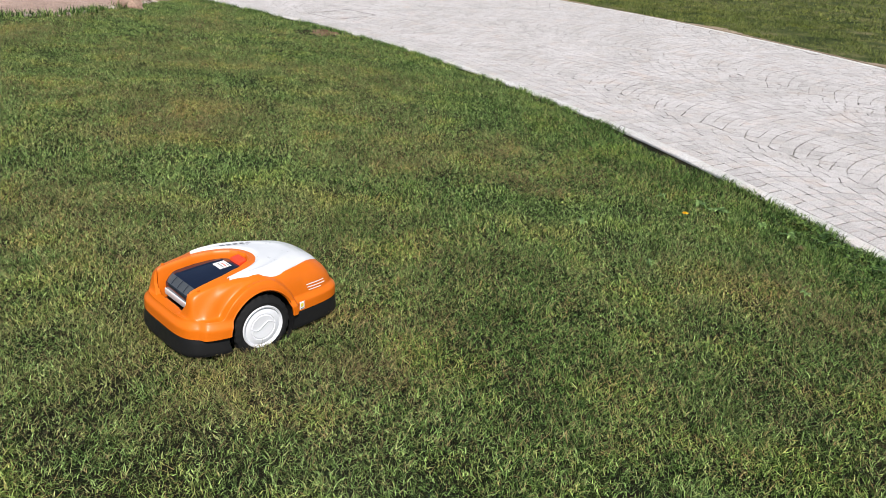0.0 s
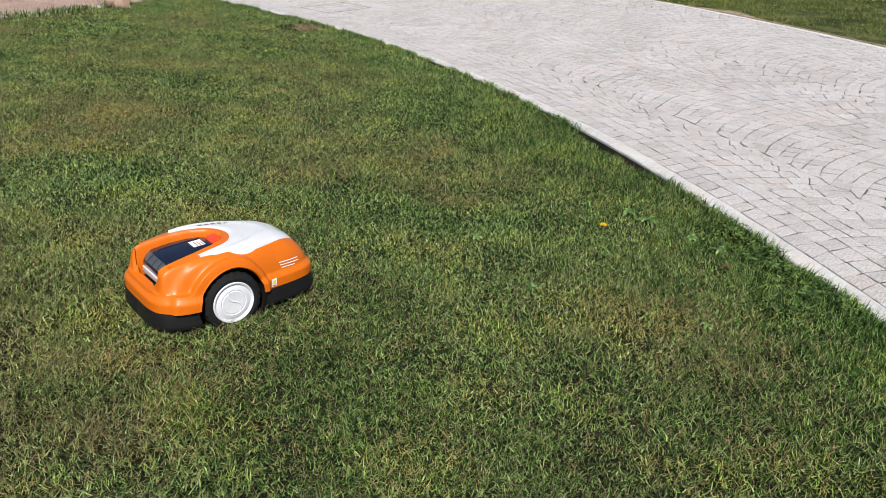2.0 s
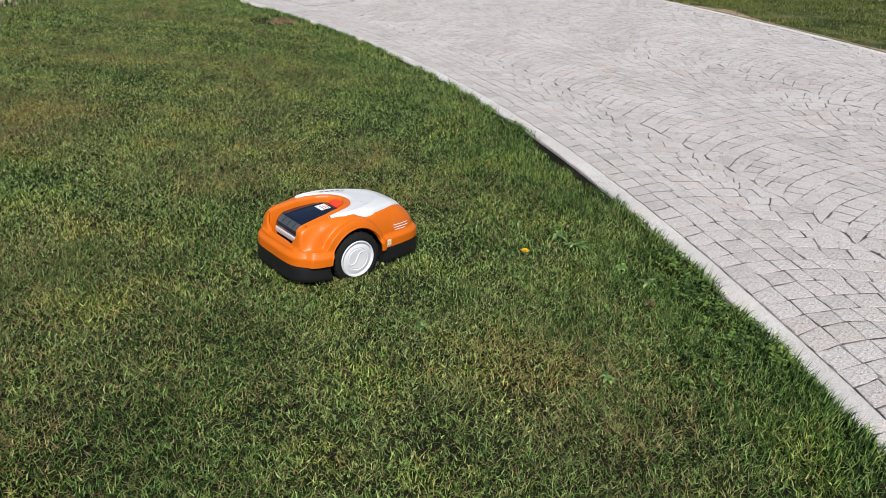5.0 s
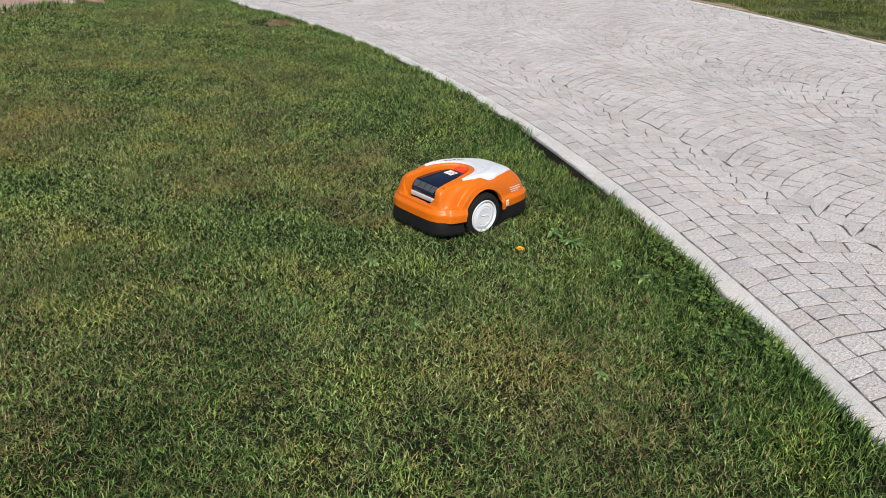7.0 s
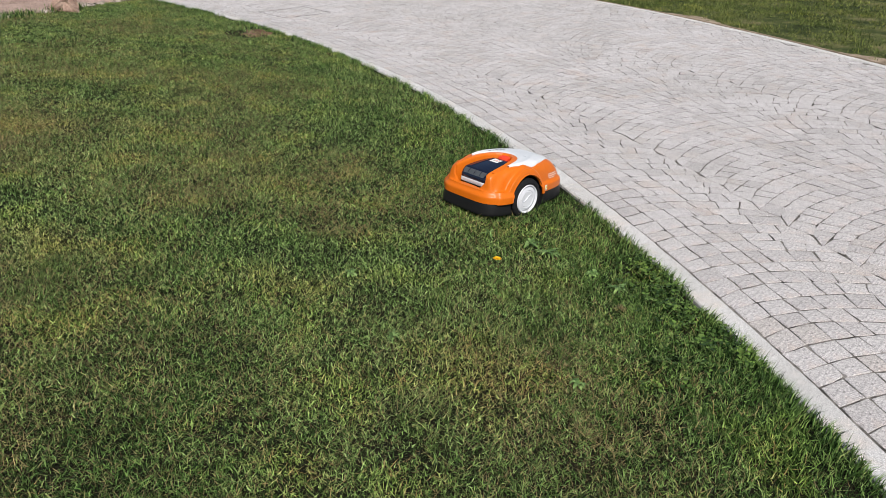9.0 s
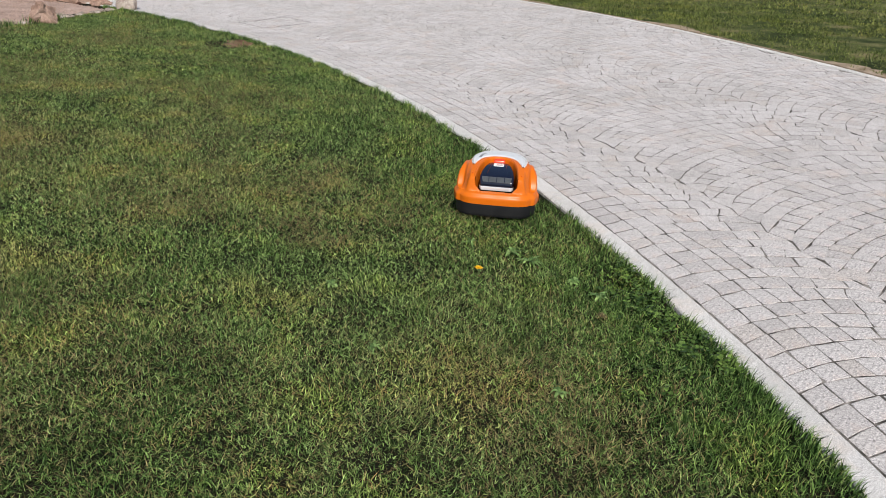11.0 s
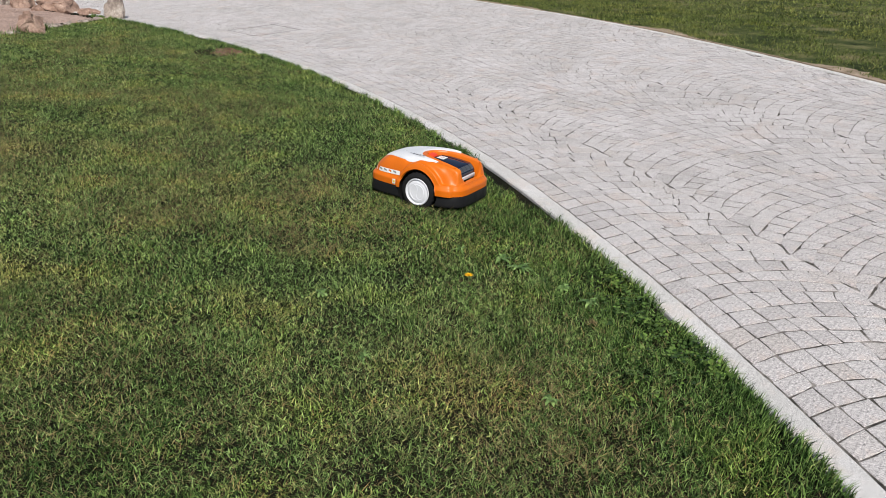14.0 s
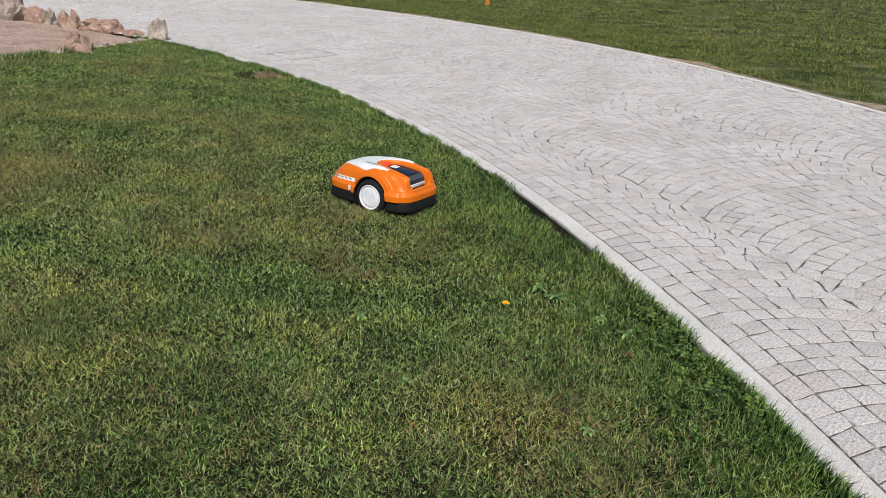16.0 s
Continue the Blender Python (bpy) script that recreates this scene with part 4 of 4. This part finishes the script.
def build_lawn():
    rnd = np.random.RandomState(21)
    for y0, y1, dens, wid, share in ((1.6, 3.0, 42000, 0.0032, 0.3), (3.0, 4.6, 31000, 0.0038, 0.25), (4.6, 6.6, 19000, 0.0048, 0.1), (6.6, 9.5, 13500, 0.0053, 0.0), (9.5, 16.0, 8000, 0.0072, 0.0), (0, 0, 2600, 0.021, 0.0)):
        x, y = strip(rnd, y0, y1, dens) if y1 else rest(rnd, dens)
        keep = on_lawn(x, y, rnd)
        thin = patch_noise(x, y, 9.0, 0.7) + 0.8 * patch_noise(x, y, 31.0, 0.9)
        dead = brown(x, y)
        gaps = 0.6 * patch_noise(x, y, 85.0, 5.1) + 0.6 * patch_noise(x, y, 165.0, 5.7)
        shady = np.exp(-((x - 2.8) / 0.45) ** 2 - ((y - 2.5) / 0.8) ** 2)
        keep &= rnd.uniform(0, 1, len(x)) > 0.17 + 0.09 * np.interp(y, [2.8, 4.0], [1, 0]) + 0.17 * thin + 0.36 * gaps + 0.16 * dead + 0.3 * shady
        x, y = x[keep], y[keep]
        n = len(x)
        d = np.hypot(x - CX, y - CY) - RADIUS
        tall = np.exp(-(np.clip(d + 0.1, -9, 0) / 0.55) ** 2) * (0.75 + 0.3 * patch_noise(x, y, 2.2, 0.4))
        tuft = patch_noise(x, y, 14.0, 0.2)
        ln = (0.027 + 0.015 * np.clip(tall, 0, 1)) * rnd.normal(1, 0.26, n).clip(0.35, 1.8) * (1 + 0.28 * tuft)
        flat = rnd.uniform(0, 1, n) < 0.66 - 0.2 * np.clip(tall, 0, 1)
        lean = np.where(flat, rnd.uniform(0.85, 1.45, n), np.abs(rnd.normal(0.5, 0.3, n)))
        z = bank(d) - 0.003 + np.where(flat, rnd.uniform(0, 0.016, n), 0.0)
        w = wid * rnd.uniform(0.6, 1.4, n)
        bent = rnd.uniform(0, 1, n) < share
        rich = ((d + 2.4) / 2.2 + 0.5 * patch_noise(x, y, 1.7, 0.5)) * np.interp(y, [5.5, 9.5], [1, 0.35]) + 1.1 * np.exp(-((x - 0.55) / 0.7) ** 2 - ((y - 2.8) / 0.7) ** 2) > rnd.uniform(0, 1, n)
        sort = np.where(rnd.uniform(0, 1, n) < pale(x, y), 2, np.where(rich, 1, 0))
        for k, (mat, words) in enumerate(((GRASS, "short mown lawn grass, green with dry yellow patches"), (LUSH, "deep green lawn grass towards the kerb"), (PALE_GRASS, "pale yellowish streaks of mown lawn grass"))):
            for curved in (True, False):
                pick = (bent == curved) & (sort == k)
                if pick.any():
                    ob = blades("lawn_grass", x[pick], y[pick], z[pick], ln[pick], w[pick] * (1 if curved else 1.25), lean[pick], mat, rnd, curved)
                    tagged(ob, words, "grass", kind="stuff")
        # dead stalks lying in the turf
        pick = rnd.uniform(0, 1, n) < (0.14 + 0.16 * patch_noise(x, y, 2.6, 1.3)) * np.interp(d, [-1.2, -0.4], [1.0, 0.45]) + 0.6 * brown(x, y)
        x, y = x[pick], y[pick]
        m = len(x)
        ob = blades("thatch", x, y, LAWN_Z + rnd.uniform(0.004, 0.03, m), rnd.uniform(0.02, 0.055, m), wid * rnd.uniform(0.5, 1.0, m), rnd.uniform(0.9, 1.4, m), STRAW, rnd, False)
        tagged(ob, "dry straw-coloured clippings in the turf", "thatch", kind="stuff")
    # longer blades that hang over the kerb
    n = 22000
    p = rnd.uniform(radians(3), radians(56), n)
    run = p * RADIUS
    d = -0.002 - np.abs(rnd.normal(0, 0.03, n)) + 0.008 * patch_noise(run, 0 * run, 11, 0.6)
    keep = patch_noise(run, 0 * run, 1.9, 0.3) + 0.9 * patch_noise(run, 0 * run, 9.0, 1.7) < rnd.normal(0.05, 0.3, n)
    p, d = p[keep], d[keep]
    x, y = at(d, p)
    n = len(x)
    tips = blades("kerb_grass", x, y, bank(d) - 0.004, rnd.uniform(0.03, 0.08, n), rnd.uniform(0.0028, 0.005, n), np.abs(rnd.normal(0.7, 0.3, n)), LUSH, rnd, True, p + rnd.normal(0, 0.7, n))
    tagged(tips, "longer uncut grass hanging over the kerb", "grass", kind="stuff")
    # tufts that grow into the gravel bed
    n = 2600
    y = rnd.uniform(9.7, 13.4, n)
    x = np.interp(y, [8.5, 9.6, 10.4, 11.4, 12.8, 14.0], [-16.0, -8.0, -6.0, -5.1, -4.95, -4.85]) + rnd.normal(0.02, 0.07, n)
    keep = patch_noise(x, y, 3.0, 6.1) + 0.5 * patch_noise(x, y, 9.0, 6.7) > rnd.normal(0.0, 0.2, n)
    x, y = x[keep], y[keep]
    n = len(x)
    tips = blades("bed_grass", x, y, np.full(n, LAWN_Z), rnd.uniform(0.05, 0.15, n), rnd.uniform(0.006, 0.011, n), np.abs(rnd.normal(0.45, 0.3, n)), LUSH, rnd, True)
    tagged(tips, "uncut tufts of grass along the gravel bed", "grass", kind="stuff")
    # far lawn past the drive
    for d0, d1, dens, wid, tall in ((0.16, 3.5, 3600, 0.011, 0.036), (3.5, 12, 900, 0.022, 0.036), (12, 32, 130, 0.045, 0.05)):
        n = int((d1 - d0) * (RADIUS + 8) * radians(75) * dens)
        d, p = rnd.uniform(d0, d1, n), rnd.uniform(radians(8), radians(83), n)
        sparse = patch_noise(p * 25, d, 1.6, 0.9) * 0.4
        keep = ((d - 0.17) > (rnd.uniform(0, 1, n) ** 2) * (0.3 + sparse)) & (rnd.uniform(0, 1, n) > 0.3 + 0.3 * patch_noise(p * 25, d, 3.1, 1.9) + 0.35 * patch_noise(p * 12, d * 1.4, 1.1, 4.1))
        d, p = (d + far_d(p))[keep], p[keep]
        x, y = at(d, p)
        n = len(x)
        clump = np.clip(1 + 0.5 * patch_noise(x, y, 7.0, 2.3) + 0.4 * patch_noise(x, y, 19.0, 2.7), 0.25, 2.2)
        ob = blades("far_lawn_grass", x, y, height(d) - 0.004, tall * 1.25 * clump * rnd.normal(1, 0.3, n).clip(0.4, 2), wid * rnd.uniform(0.7, 1.4, n), np.abs(rnd.normal(0.85, 0.4, n)).clip(0, 1.45), FAR_GRASS, rnd, False)
        tagged(ob, "rougher grass of the lawn across the drive", "grass", kind="stuff")


build_lawn()


def build_bare():
    """Bare sandy soil: a worn spot at the kerb, and a ragged strip along the far kerb."""
    bm = bmesh.new()
    ring = []
    for k in range(48):
        a = 2 * math.pi * k / 48
        q = 1 + 0.22 * math.sin(3 * a + 1) + 0.12 * math.sin(7 * a)
        ring.append((BARE_X + 0.36 * q * math.cos(a), BARE_Y + 0.44 * q * math.sin(a)))
    rows = [[(BARE_X + (x - BARE_X) * f, BARE_Y + (y - BARE_Y) * f, LAWN_Z + 0.016 + 0.012 * noise.noise((x * 5, y * 5, f)) - 0.03 * f * f) for x, y in ring] for f in (0.02, 0.35, 0.7, 1.0)]
    grid(bm, rows, close_v=True)
    tagged(part("bare_soil", bm, WORN, None), "worn reddish-brown spot of bare soil beside the kerb", "bare soil", kind="structure")
    bm = bmesh.new()
    rows = []
    for p in np.radians(np.arange(12, 76, 0.06)):
        edge = float(far_d(p))
        w = 0.15 + max(0.0, 0.3 * math.sin(41 * p + 2) * (0.6 + 0.4 * math.sin(97 * p)) + 0.09 * noise.noise((p * 260, 0, 0)) + 0.05 * noise.noise((p * 700, 3, 0)))
        x, y = at(edge + 0.118, p)
        row = [(x, y, float(height(edge)) - 0.03)]
        for f in (0, 0.4, 0.8, 1.0):
            d = edge + 0.12 + (w - 0.12) * f
            x, y = at(d, p)
            row.append((x, y, float(height(d)) + (0.009 if f < 0.9 else -0.004)))
        rows.append(row)
    grid(bm, rows)
    tagged(part("soil_strip", bm, BARE, None), "ragged strip of pale bare soil along the far kerb", "bare soil", kind="structure")


build_bare()


# ---- clover, weeds and flowers ----
def leaf_rows(length, width, lift, curl, az, x, y, z, lobes=0.0, n=6):
    """Points of one leaf: a rosette leaf that rises and falls, as rows across it."""
    rows = []
    ca, sa = math.cos(az), math.sin(az)
    for i in range(n + 1):
        s = i / n
        w = width / 2 * (math.sin(math.pi * min(1, s * 0.85 + 0.12)) ** 0.8) * (1 + lobes * (1 if i % 2 else -1))
        r, h = length * s, lift * math.sin(math.pi * s * 0.75) - curl * s * s
        row = []
        for t in (-1, 0, 1):
            u, v = r, t * w
            row.append((x + ca * u - sa * v, y + sa * u + ca * v, z + h + 0.12 * abs(t) * w))
        rows.append(row)
    return rows


def weed(x, y, leaves, length, width, seed, label, lobes=0.25, mat=None):
    r = random.Random(seed)
    plant = new("weed")
    plant.location = (x, y, LAWN_Z + 0.019)
    tagged(plant, label, "weed", "weeds in the lawn")
    leaves = round(leaves * 1.5)
    for k in range(leaves):
        bm = bmesh.new()
        grid(bm, leaf_rows(length * 0.8 * r.uniform(0.35, 1.15), width * r.uniform(0.45, 0.95), r.uniform(0.004, 0.022), r.uniform(0.0, 0.02), 2 * math.pi * (k + r.uniform(-1.3, 1.3)) / leaves, 0, 0, 0.012, lobes))
        part("leaf", bm, mat or WEED, plant)
    return plant


weed(2.05, 4.84, 13, 0.085, 0.024, 1, "flat rosette of jagged dandelion leaves in the lawn")
weed(1.96, 4.95, 9, 0.07, 0.02, 2, "flat rosette of jagged dandelion leaves in the lawn")
weed(2.36, 4.47, 11, 0.075, 0.022, 3, "flat rosette of jagged dandelion leaves in the lawn")
weed(2.25, 4.62, 8, 0.06, 0.024, 4, "flat rosette of jagged dandelion leaves in the lawn")
weed(1.75, 5.05, 8, 0.06, 0.018, 5, "small pale broad-leaved weed in the lawn", 0.05)
weed(1.15, 4.4, 7, 0.05, 0.02, 6, "small pale broad-leaved weed in the lawn", 0.05)
weed(1.42, 3.85, 8, 0.05, 0.016, 7, "small pale broad-leaved weed in the lawn", 0.05)
weed(2.12, 3.62, 9, 0.06, 0.02, 8, "small pale broad-leaved weed in the lawn", 0.05)
weed(2.34, 4.27, 22, 0.042, 0.007, 9, "withered tan clump of dead leaves in the lawn", 0.15, STRAW)


def dandelion(x, y, z, tall, label):
    plant = new("dandelion")
    plant.location = (x, y, z)
    tagged(plant, label, "flower")
    bm = loft([[(0.0018 * math.cos(a), 0.0018 * math.sin(a), h) for a in np.linspace(0, 2 * math.pi, 7)[:-1]] for h in (0, tall / 2, tall)])
    part("stem", bm, WEED, plant, "pale green stem")
    r = random.Random(4)
    head = bmesh.new()
    for ring, (count, length, up) in enumerate(((18, 0.021, 0.2), (15, 0.017, 0.6), (11, 0.012, 1.0), (7, 0.007, 1.3))):
        for k in range(count):
            a = 2 * math.pi * (k + 0.5 * ring) / count + r.uniform(-0.1, 0.1)
            ca, sa = math.cos(a), math.sin(a)
            rows = []
            for s in (0, 0.5, 1):
                rr, zz = length * s * math.cos(up), tall + length * s * math.sin(up)
                w = 0.0022 * (1 if s < 1 else 0.6)
                rows.append([(ca * rr - sa * w, sa * rr + ca * w, zz), (ca * rr + sa * w, sa * rr - ca * w, zz)])
            grid(head, rows)
    part("flower_head", head, PETAL, plant, "bright golden-yellow flower head")


dandelion(1.80, 4.67, LAWN_Z, 0.048, "single golden dandelion flower open in the grass")


for k, (x, y) in enumerate(((0.12, 25.1), (0.37, 25.01), (1.87, 23.95), (0.87, 24.41))):
    dandelion(x, y, float(height(math.hypot(x - CX, y - CY) - RADIUS)) - 0.01, 0.07, "golden dandelion flower in the far lawn")


def marker_post(x, y):
    post = new("marker_post")
    z = float(height(math.hypot(x - CX, y - CY) - RADIUS)) - 0.02
    post.location = (x, y, z)
    tagged(post, "weathered orange marker post standing in the far lawn", "post")
    bm = loft([[(u, v, h) for u, v in rounded(w, w, 0.012)] for h, w in ((0.0, 0.055), (0.7, 0.053), (0.74, 0.045), (0.75, 0.02))])
    part("shaft", bm, POST_PAINT, post, "faded orange shaft")
    bm = loft([[(u, v, h) for u, v in rounded(0.075, 0.075, 0.01)] for h in (0.0, 0.05, 0.06)])
    part("foot", bm, POST_PAINT, post)


marker_post(0.84, 24.48)


def build_clover():
    rnd = np.random.RandomState(5)
    n = 1100
    d, p = -0.02 - np.abs(rnd.normal(0, 0.3, n)), rnd.uniform(radians(9.5), radians(17.5), n)
    x, y = at(d, p)
    dens = 0.6 * patch_noise(x, y, 5.0, 0.8) + 0.15
    keep = (dens > 0.05 + 0.5 * rnd.uniform(0, 1, n) + 0.6 * np.clip(-d - 0.35, 0, 1)) & (d > -1.1)
    x, y = x[keep], y[keep]
    V, F = [], []
    for cx, cy in zip(x, y):
        z = LAWN_Z + rnd.uniform(0.035, 0.068)
        size, a0 = rnd.uniform(0.012, 0.023), rnd.uniform(0, 6.28)
        tilt = rnd.uniform(-0.4, 0.4, 2)
        for k in range(3):
            a = a0 + k * 2.094
            m = len(V)
            for t, rr in ((0, 0.1), (-0.55, 0.75), (-0.35, 1.05), (0, 0.97), (0.35, 1.05), (0.55, 0.75)):
                ux, uy = math.cos(a + t) * rr * size, math.sin(a + t) * rr * size
                V.append((cx + ux, cy + uy, z + tilt[0] * ux + tilt[1] * uy + 0.12 * rr * size))
            F.append([m + q for q in range(6)])
    me = mesh_arrays("clover", np.array(V), [np.array(F)], CLOVER)
    tagged(new("clover", me), "patches of three-leaved clover along the kerb", "clover", kind="stuff")


build_clover()


def motions():
    rows = [
        (0.0, -0.42, 2.87, 45.3),
        (0.5, -0.297, 3.027, 45.0),
        (1.0, -0.163, 3.199, 44.8),
        (1.5, -0.025, 3.349, 44.8),
        (2.0, 0.112, 3.514, 44.9),
        (2.5, 0.237, 3.653, 45.1),
        (3.0, 0.381, 3.807, 45.3),
        (3.5, 0.487, 3.947, 45.5),
        (4.0, 0.65, 4.144, 45.8),
        (4.8, 0.861, 4.38, 46.2),
        (5.6, 1.073, 4.616, 46.6),
        (6.5, 1.312, 4.905, 47.0),
        (7.0, 1.44, 5.1, 47.3),
        (7.5, 1.549, 5.25, 47.6),
        (8.0, 1.622, 5.39, 47.7),
        (8.5, 1.698, 5.515, 47.8),
        (9.0, 1.777, 5.62, 47.8),
        (9.5, 1.86, 5.69, 49.0),
        (10.0, 1.909, 5.72, 51.0),
        (10.2, 1.919, 5.728, 53.0),
        (10.7, 1.891, 5.745, 72.0),
        (11.2, 1.878, 5.772, 97.0),
        (11.7, 1.865, 5.808, 122.0),
        (12.1, 1.854, 5.835, 140.0),
        (12.3, 1.864, 5.859, 146.0),
        (12.5, 1.844, 5.869, 150.0),
        (13.0, 1.772, 5.908, 153.0),
        (13.5, 1.671, 5.958, 153.0),
        (14.0, 1.561, 6.008, 152.5),
        (14.5, 1.453, 6.045, 152.0),
        (15.0, 1.343, 6.09, 152.0),
        (15.5, 1.172, 6.17, 152.5),
        (16.0, 0.972, 6.32, 153.5),
    ]
    walk(MOWER, [(t, pose(x, y, LAWN_Z, 0, 0, yaw)) for t, x, y, yaw in rows])
    # wheels roll with the way that each one travels
    for wheel, side in zip(WHEELS, (-1, 1)):
        turn, out, last = 0.0, [], None
        steps = [16.0 * k / 128 for k in range(129)]
        cols = list(zip(*rows))
        for t in steps:
            x, y, yaw = (float(np.interp(t, cols[0], c)) for c in cols[1:])
            a = radians(yaw)
            p = (x - side * 0.2 * math.sin(a), y + side * 0.2 * math.cos(a))
            if last:
                turn += ((p[0] - last[0]) * math.cos(a) + (p[1] - last[1]) * math.sin(a)) / 0.112
            last = p
            out.append((t, pose(0, side * WHEEL_Y, WHEEL_Z, 0, math.degrees(turn), 0)))
        walk(wheel, out)


motions()
